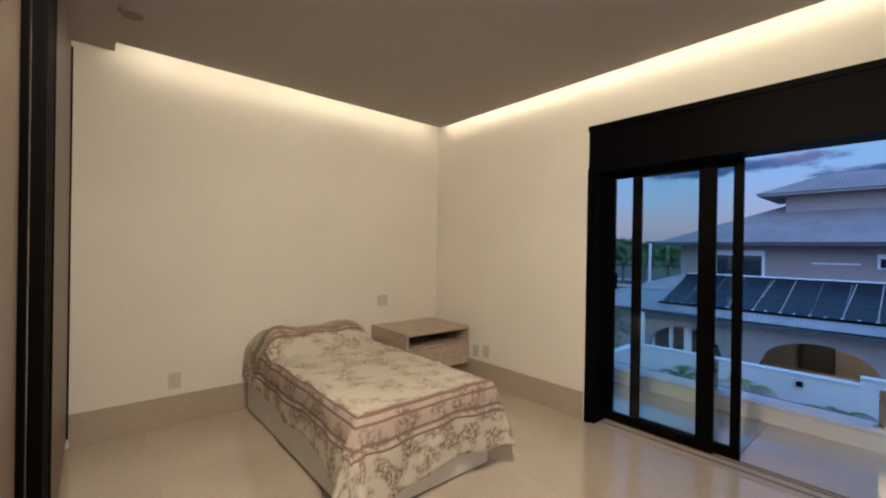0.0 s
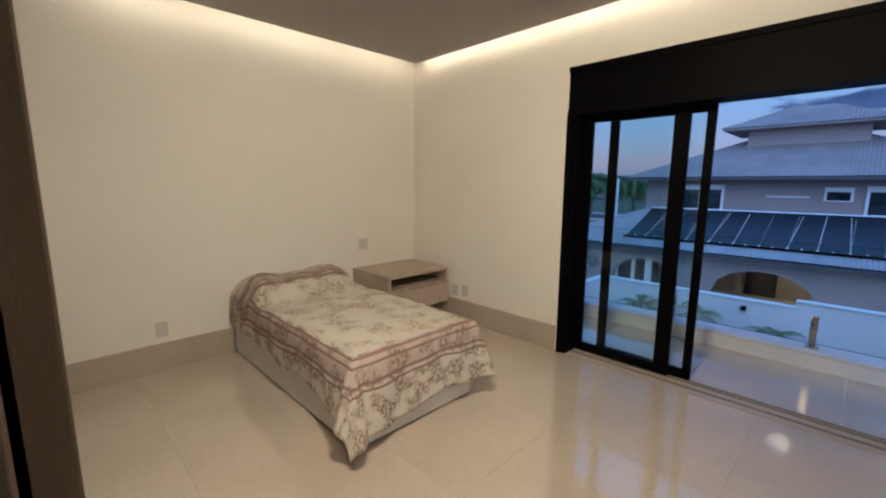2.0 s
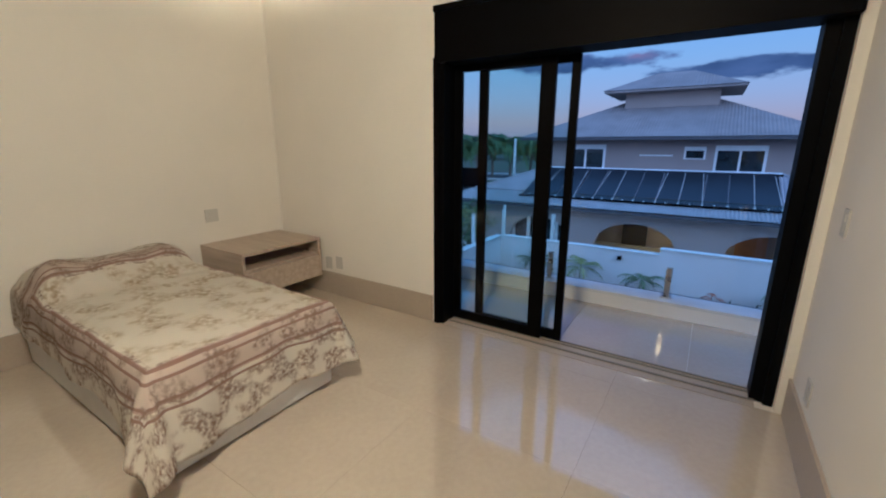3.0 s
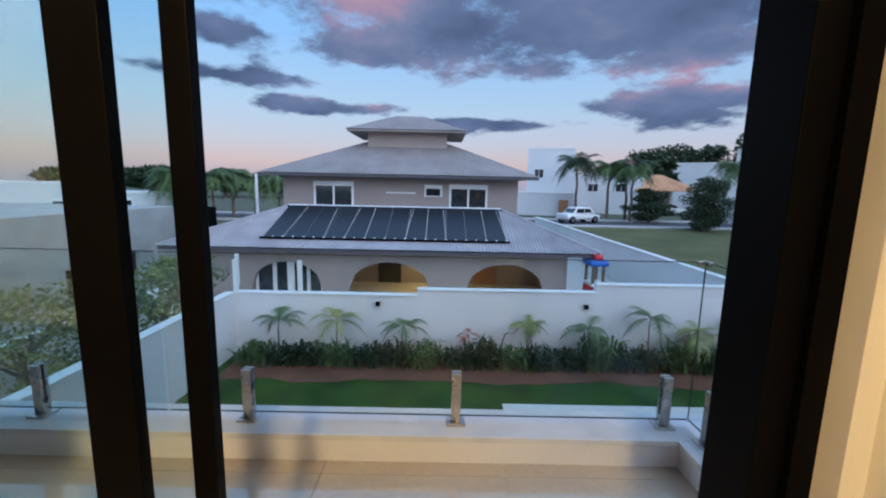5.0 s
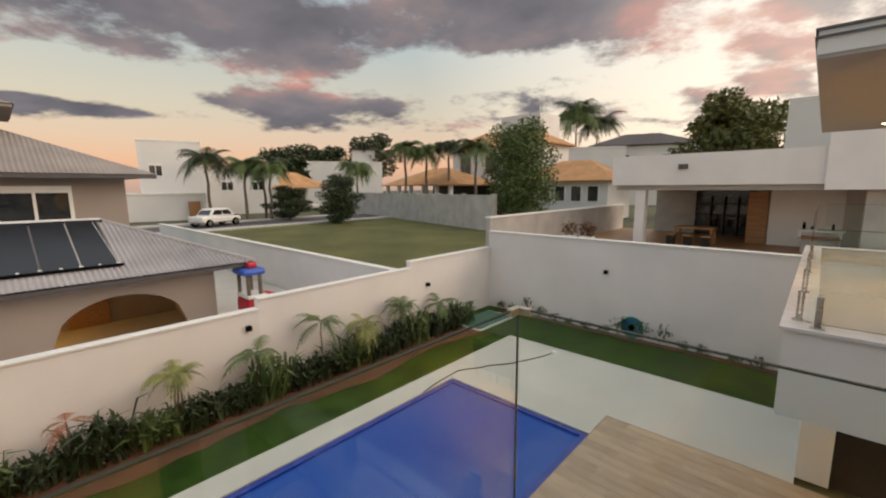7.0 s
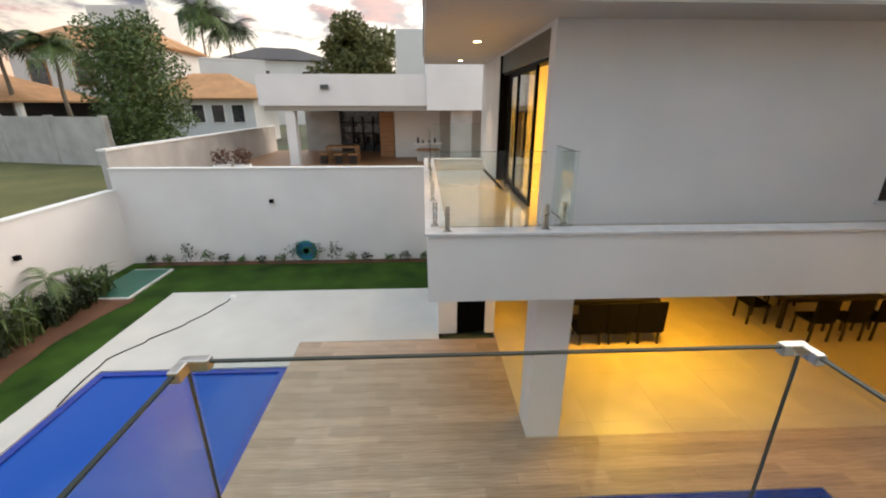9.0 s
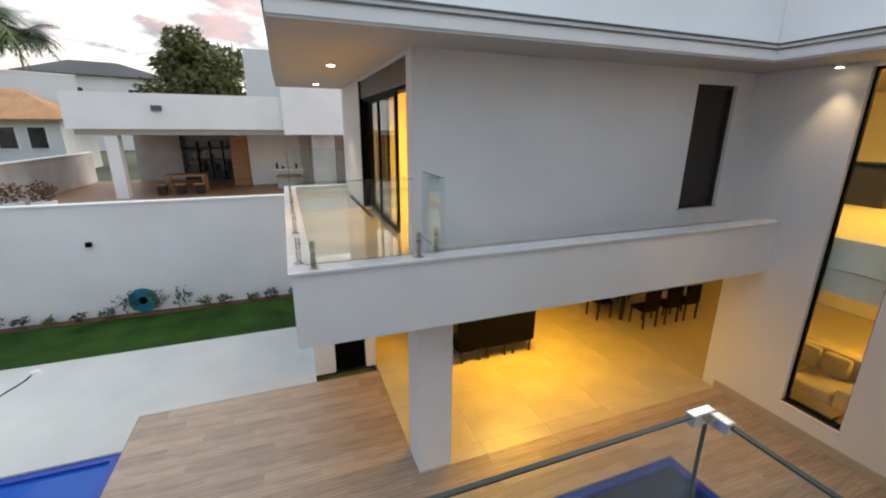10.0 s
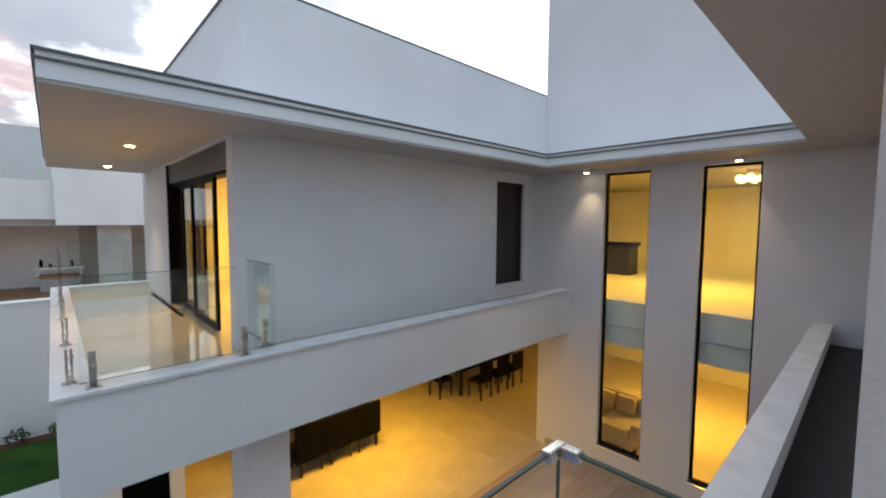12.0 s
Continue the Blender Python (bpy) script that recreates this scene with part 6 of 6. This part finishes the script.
# concrete wall on the far side of the lot
cw = thing("concrete_wall", (40, -31.5, LZ), "grey weathered concrete block wall along the empty lot", "wall", kind="structure")
bm = bmesh.new()
bm_box(bm, (-16.5, -0.12, 0), (18.5, 0.12, 2.95))
for k in range(9):
    bm_box(bm, (-16.5 + k * 4.3, -0.18, 0), (-16.2 + k * 4.3, 0.18, 3.05))
bm.transform(Matrix.Translation((40.0, -31.6, LZ)) @ pose(0, 0, 0, 0, 0, -15.5))
part("body", bm, M["concrete"], cw)
# clay roofed villa
villa = thing("house", (40.0, -47.0, LZ), "white two-storey villa with clay tiled roofs", "house")
part("wall", boxes(((31.0, -54.0, LZ), (46.0, -47.0, 6.8))), FW, villa)
part("roof", hip_roof(30.2, 46.8, -55.0, -46.2, 6.85, 2.4, 0.4, 0.05), M["roof_clay"], villa, "orange clay tile roof")
part("wall", boxes(((33.5, -56.0, 6.8), (39.8, -50.5, 11.2))), FW, villa, "white water tank tower")
part("roof", hip_roof(36.5, 49.5, -46.2, -36.0, 1.7, 2.2, 0.4, 0.05), M["roof_clay"], villa, "orange veranda roof")
part("roof", hip_roof(20.5, 32.5, -51.0, -42.5, 2.0, 2.4, 0.4, 0.05), M["roof_clay"], villa, "orange wing roof")
part("wall", boxes(((21.3, -50.0, LZ), (31.6, -43.3, 1.95))), FW, villa)
for k in range(6):
    x = 37.2 + k * 2.3
    part("post", boxes(((x, -37.0, LZ), (x + 0.35, -36.6, 1.65))), FW, villa)
# Near-black sheet holds the shade of the recessed veranda.
part("shade_wall", boxes(((37.0, -46.0, LZ), (49.0, -45.8, 1.65))), M["dark_wood"], villa, "veranda back wall coloured dark for the shade")
for x in (33.0, 38.0, 42.5):
    w_ = part("window", boxes(((x, -47.0, 3.2), (x + 1.9, -46.9, 5.6))), M["mid_wood"], villa, "brown framed window")
    part("pane", boxes(((x + 0.15, -46.9, 3.35), (x + 1.75, -46.88, 5.45))), M["dark_glass"], w_)
for k in range(5):
    x = 22.2 + k * 1.9
    w_ = part("window", boxes(((x, -43.3, -0.3), (x + 1.3, -43.22, 1.5))), M["white"], villa)
    part("pane", boxes(((x + 0.1, -43.22, -0.2), (x + 1.2, -43.2, 1.4))), M["dark_glass"], w_)
lad = thing("ladder", (33.2, -50.4, 6.8), "white steel ladder on the water tower", "ladder")
for x in (33.0, 33.45):
    part("rail", tubes(((x, -50.35, 6.8), (x, -50.35, 12.0), 0.05), n=6), M["white"], lad)
for k in range(12):
    part("rung", tubes(((33.0, -50.35, 7.1 + k * 0.4), (33.45, -50.35, 7.1 + k * 0.4), 0.03), n=5), M["white"], lad)
simple_house((31.5, -64.0, LZ), (9, 9, 9.5), -60, FW, "white box-shaped house behind the villa")
simple_house((30.0, -82.0, LZ), (18, 12, 11.0), -70, FW, "white house with a dark hipped roof", "roof_dark", 2.6, wins=((-4, 8.2, 1.6, 1.3), (3, 8.2, 1.6, 1.3)))
# south neighbour's covered terrace
pav = thing("pavilion", (7.5, -21.0, -1.3), "white flat-roofed terrace pavilion of the south neighbour", "house")
PV = M["white_wall"]
part("floor", boxes(((-4.0, -27.0, -3.2), (13.95, -13.2, -1.25))), M["mid_wood"], pav, "brown terrace floor")
part("roof", boxes(((4.7, -27.0, 1.42), (12.2, -20.0, 2.74))), PV, pav, "white roof slab with deep fascia")
# Unseen top raised so the slab cuts the sky's reflection on the wing floor.
part("roof", boxes(((-4.0, -27.0, 1.22), (4.7, -19.8, 4.3))), PV, pav, "taller white roof slab, its unseen top raised to block reflections")
part("ceiling", boxes(((3.0, -26.9, 1.20), (12.0, -20.1, 1.42))), M["ceiling"], pav)
part("pillar", boxes(((10.72, -20.6, -1.25), (11.15, -20.15, 1.22))), PV, pav)
part("pillar", boxes(((2.6, -20.6, -1.25), (3.6, -20.15, 1.22))), M["concrete"], pav)
part("back_wall", boxes(((-4.0, -26.8, -1.25), (12.0, -26.6, 1.20))), M["concrete"], pav, "grey back wall")
part("side_wall", boxes(((-4.0, -23.35, -1.25), (4.0, -23.15, 1.20))), M["concrete"], pav, "grey concrete panel")
part("side_wall", boxes(((4.0, -23.4, -1.25), (6.4, -23.2, 1.20))), PV, pav, "white inner wall")
part("door", boxes(((6.45, -23.4, -1.25), (7.2, -23.3, 1.1))), M["mid_wood"], pav, "brown wooden sliding door")
# Dark sheet stands in for the shade inside the open terrace.
part("opening", boxes(((7.2, -26.5, -1.25), (9.9, -26.4, 1.1))), M["dark_glass"], pav, "dark panel standing for the shaded interior")
bx = thing("water_tank_block", (6.0, -41.9, LZ), "white tall block behind the pavilion", "building")
part("wall", boxes(((4.4, -46.0, LZ), (7.3, -41.9, 7.9))), FW, bx)
tb = thing("garden_table", (8.9, -21.6, -1.25), "brown wooden table on the neighbour's terrace", "table")
part("tabletop", boxes(((8.1, -22.1, -0.55), (9.7, -21.1, -0.48)), bevel=0.01), M["mid_wood"], tb)
for x in (8.2, 9.6):
    for y in (-22.0, -21.2):
        part("leg", boxes(((x - 0.05, y - 0.05, -1.25), (x + 0.05, y + 0.05, -0.55))), M["mid_wood"], tb)
for k in range(3):
    st = thing("stool", (8.3 + k * 0.7, -20.75, -1.25), "low wooden stool on the terrace", "stool", "terrace stools")
    part("seat", boxes(((8.1 + k * 0.7, -20.95, -0.85), (8.5 + k * 0.7, -20.55, -0.78)), bevel=0.01), M["mid_wood"], st)
    part("base", boxes(((8.15 + k * 0.7, -20.9, -1.25), (8.45 + k * 0.7, -20.6, -0.85))), M["dark_wood"], st)
cn = thing("counter", (4.6, -21.5, -1.25), "white topped barbecue counter", "counter")
part("body", boxes(((4.1, -21.95, -1.25), (5.2, -21.4, -0.72)), bevel=0.01), M["concrete"], cn, "grey counter base")
part("shelf", boxes(((4.02, -22.0, -0.72), (5.28, -21.3, -0.66))), M["mid_wood"], cn, "brown wooden shelf")
for x in (4.06, 5.24):
    part("leg", boxes(((x - 0.04, -21.38, -0.66), (x + 0.04, -21.3, -0.42))), M["white"], cn)
    part("leg", boxes(((x - 0.04, -22.0, -0.66), (x + 0.04, -21.92, -0.42))), M["white"], cn)
part("top", boxes(((3.95, -22.05, -0.42), (5.35, -21.25, -0.36)), bevel=0.005), M["white"], cn)
for k, (x, y, h, m_) in enumerate(((4.3, -21.6, 0.26, "dark_glass"), (4.45, -21.75, 0.18, "white"), (4.9, -21.6, 0.14, "leaf_dark"), (5.15, -21.7, 0.30, "black"))):
    bt = thing("bottle", (x, y, -0.36), "small bottle standing on the barbecue counter", "bottle", "counter bottles")
    part("body", tubes(((x, y, -0.36), (x, y, -0.36 + h * 0.7), 0.05), n=12), M[m_], bt)
    part("neck", tubes(((x, y, -0.36 + h * 0.7), (x, y, -0.36 + h), 0.045, 0.015), n=12), M[m_], bt)
for k in range(4):
    sh = thing("shelf_unit", (7.5 + k * 0.6, -26.3, -1.25), "dark shelf unit with bottles in the shade", "shelf", "dark shelves")
    part("frame", boxes(((7.3 + k * 0.6, -26.38, -1.25), (7.34 + k * 0.6, -26.0, 0.8)), ((7.34 + k * 0.6, -26.38, -0.2), (7.86 + k * 0.6, -26.0, -0.16)), ((7.34 + k * 0.6, -26.38, 0.4), (7.86 + k * 0.6, -26.0, 0.44))), M["dark_wood"], sh)
fl = thing("wall_floodlight", (9.2, -20.0, 2.2), "small grey floodlight on the fascia", "floodlight")
part("housing", boxes(((9.05, -20.0, 2.1), (9.4, -19.9, 2.3)), bevel=0.01), M["drip"], fl)
sn = thing("side_wall", (14.1, -19.0, -3.0), "weathered wall between south neighbour and lot, darkened for shade too", "wall", kind="structure")
# Concrete tone carries both the wall's stains and the shade on it.
part("body", boxes(((14.0, -27.0, -3.0), (14.2, -12.66, 0.2))), M["concrete"], sn)
part("coping", boxes(((13.96, -27.0, 0.2), (14.24, -12.66, 0.26))), M["white"], sn)
for x in (11.0, 11.7):
    po = thing("potted_bush", (x, -14.6, -1.25), "small round bush in a pot behind the wall", "plant", "potted bushes")
    part("pot", tubes(((x, -14.6, -1.25), (x, -14.6, -0.45), 0.2, 0.28), n=14), M["white"], po)
    bm = bmesh.new()
    clump(bm, (x, -14.6, -0.2), (0.36, 0.36, 0.36), 260, 0.09, rng)
    part("leaves", bm, M["soil"], po)

# trees and palms of the street
for k, (x, y, top, sp) in enumerate(((57.0, -16.8, 6.2, 2.6), (53.6, -19.6, 5.4, 2.4), (51.2, -21.4, 5.0, 2.3), (54.0, -22.0, 5.6, 2.4), (41.5, -33.4, 7.2, 2.2), (39.8, -35.2, 6.8, 2.2), (37.9, -37.0, 7.3, 2.2), (34.2, -37.6, 7.0, 2.2), (36.4, -67.8, 15.8, 4.2), (34.0, -70.5, 14.0, 3.8), (66.0, -44.0, 6.8, 3.2))):
    palm((x, y, LZ), top - LZ - sp * 0.55, sp * 1.4, 34, "tall feather palm with a bare trunk beside the street", "palm_tree", "street palms", 0.16, "leaf" if k % 3 else "leaf_dark", 0.0, 1, 60 + k, 0.9)
for k, (x, y, top, sp) in enumerate(((41.6, 24.6, 3.0, 2.4), (43.5, 22.8, 2.8, 2.2), (45.8, 22.0, 3.2, 2.3), (47.2, 20.3, 2.9, 2.4), (48.3, 18.3, 2.6, 2.4), (44.0, 26.5, 2.6, 2.4))):
    palm((x, y, LZ), top - LZ - sp * 0.5, sp * 1.4, 36, "feather palm in a row beyond the houses", "palm_tree", "northern palms", 0.14, "leaf", 0.0, 1, 90 + k, 0.9)
tree((24.0, -30.4, LZ), 8.4, 3.4, "dense dark green tree at the end of the lot", n=15000, leaf=0.24, material="leaf", seed=3, base=0.10, lobes=18)
tree((41.3, -24.0, LZ), 4.6, 2.3, "rounded grey-green bush beside the street", "bush", n=9000, leaf=0.2, seed=4, base=0.06, lobes=14)
tree((51.0, -23.5, LZ), 3.6, 2.6, "low dark shrub under the palms", "bush", n=6000, leaf=0.24, seed=5, base=0.08)
tree((12.4, -54.2, LZ), 12.0, 6.0, "large green mango-like tree behind the pavilion", n=14000, leaf=0.5, material="leaf_olive", seed=6, base=0.3, lobes=12)
for k, (x, y, h, c) in enumerate(((111, -55, 14, 9), (106, -62, 13.5, 8), (99, -73, 17, 9), (103, 70, 6.5, 9), (95, 80, 6.0, 10), (108, 55, 6.0, 9), (112, 42, 5.6, 9), (118, 30, 5.4, 9), (78, -38, 8.5, 4))):
    tree((x, y, LZ), h, c, "dark distant tree on the skyline", n=4200, leaf=0.9, seed=30 + k, base=0.3, lobes=8)
# north side: unfinished concrete building, white sheds, light bushes
conc = thing("unfinished_building", (19.0, 14.5, NG), "raw concrete building shell with dark window holes", "building")
part("wall", holed("y", 12.9, 13.1, 12.0, 22.5, NG, 0.25, [(16.6, 17.9, -2.9, -1.6), (19.2, 20.0, -2.6, -1.45)]), M["concrete"], conc)
part("wall", boxes(((22.3, 13.1, NG), (22.5, 22.0, 0.25)), ((12.0, 21.8, NG), (22.3, 22.0, 0.25)), ((12.0, 13.1, 0.1), (22.3, 21.8, 0.25))), M["concrete"], conc)
part("inner_wall", boxes(((12.0, 15.5, NG), (22.3, 15.6, 0.1))), M["soil"], conc, "bare brick inner wall")
nwall = thing("boundary_fence", (16, 9.5, NG), "low pale wall with white coping on the north plot", "wall", kind="structure")
part("body", boxes(((9.0, 9.6, NG), (18.0, 9.75, -2.15))), M["garden_wall"], nwall)
part("coping", boxes(((9.0, 9.55, -2.15), (18.0, 9.8, -2.1))), M["white"], nwall)
gate = thing("black_gate", (22.5, 11.8, NG), "black metal gate panels between posts", "gate")
for k in range(2):
    part("panel", boxes(((22.6, 11.1 + k * 1.6, -1.3), (22.65, 12.6 + k * 1.6, 0.25))), M["black"], gate)
part("post", boxes(((22.5, 12.62, NG), (22.62, 12.7, 0.3))), FW, gate)
for k, (x, y, w, h) in enumerate(((36.0, 32.0, 6, 3.4), (40.0, 30.0, 9, 2.6), (33.0, 38.0, 8, 3.0))):
    simple_house((x, y, LZ - 0.2), (w, 6, h), 40, FW, "low white house to the north", wins=((-1, 1.2, 1.2, 1.0),))
pole = thing("utility_pole", (31.0, 12.9, NG), "thin white pole beside the taupe house", "pole")
part("shaft", tubes(((31.0, 12.9, NG), (31.0, 12.9, 2.0), 0.11, 0.09), n=10), M["white"], pole)
for k, (x, y) in enumerate(((13.6, 7.6), (12.0, 7.9), (10.4, 8.1), (15.0, 7.8))):
    tree((x, y, NG), 2.6, 1.3, "light yellow-green shrub beyond the north wall", "bush", n=1500, leaf=0.12, material="leaf_yellow" if k % 2 == 0 else "leaf", seed=50 + k, base=0.15, lobes=8)
for k, x in enumerate((12.3, 14.6)):
    fp = thing("fence_post", (x, 6.2, -1.46), "white steel fence post on the garden wall", "fence post", "fence posts")
    part("shaft", boxes(((x - 0.04, 6.16, -1.46), (x + 0.04, 6.24, -0.55))), M["white"], fp)
for k, (x, y) in enumerate(((13.9, 4.2), (13.9, 5.9))):
    fp = thing("fence_post", (x, y, -1.46), "white steel fence post on the garden wall", "fence post", "fence posts")
    part("shaft", boxes(((x - 0.05, y - 0.05, -1.46), (x + 0.05, y + 0.05, -0.6))), M["white"], fp)
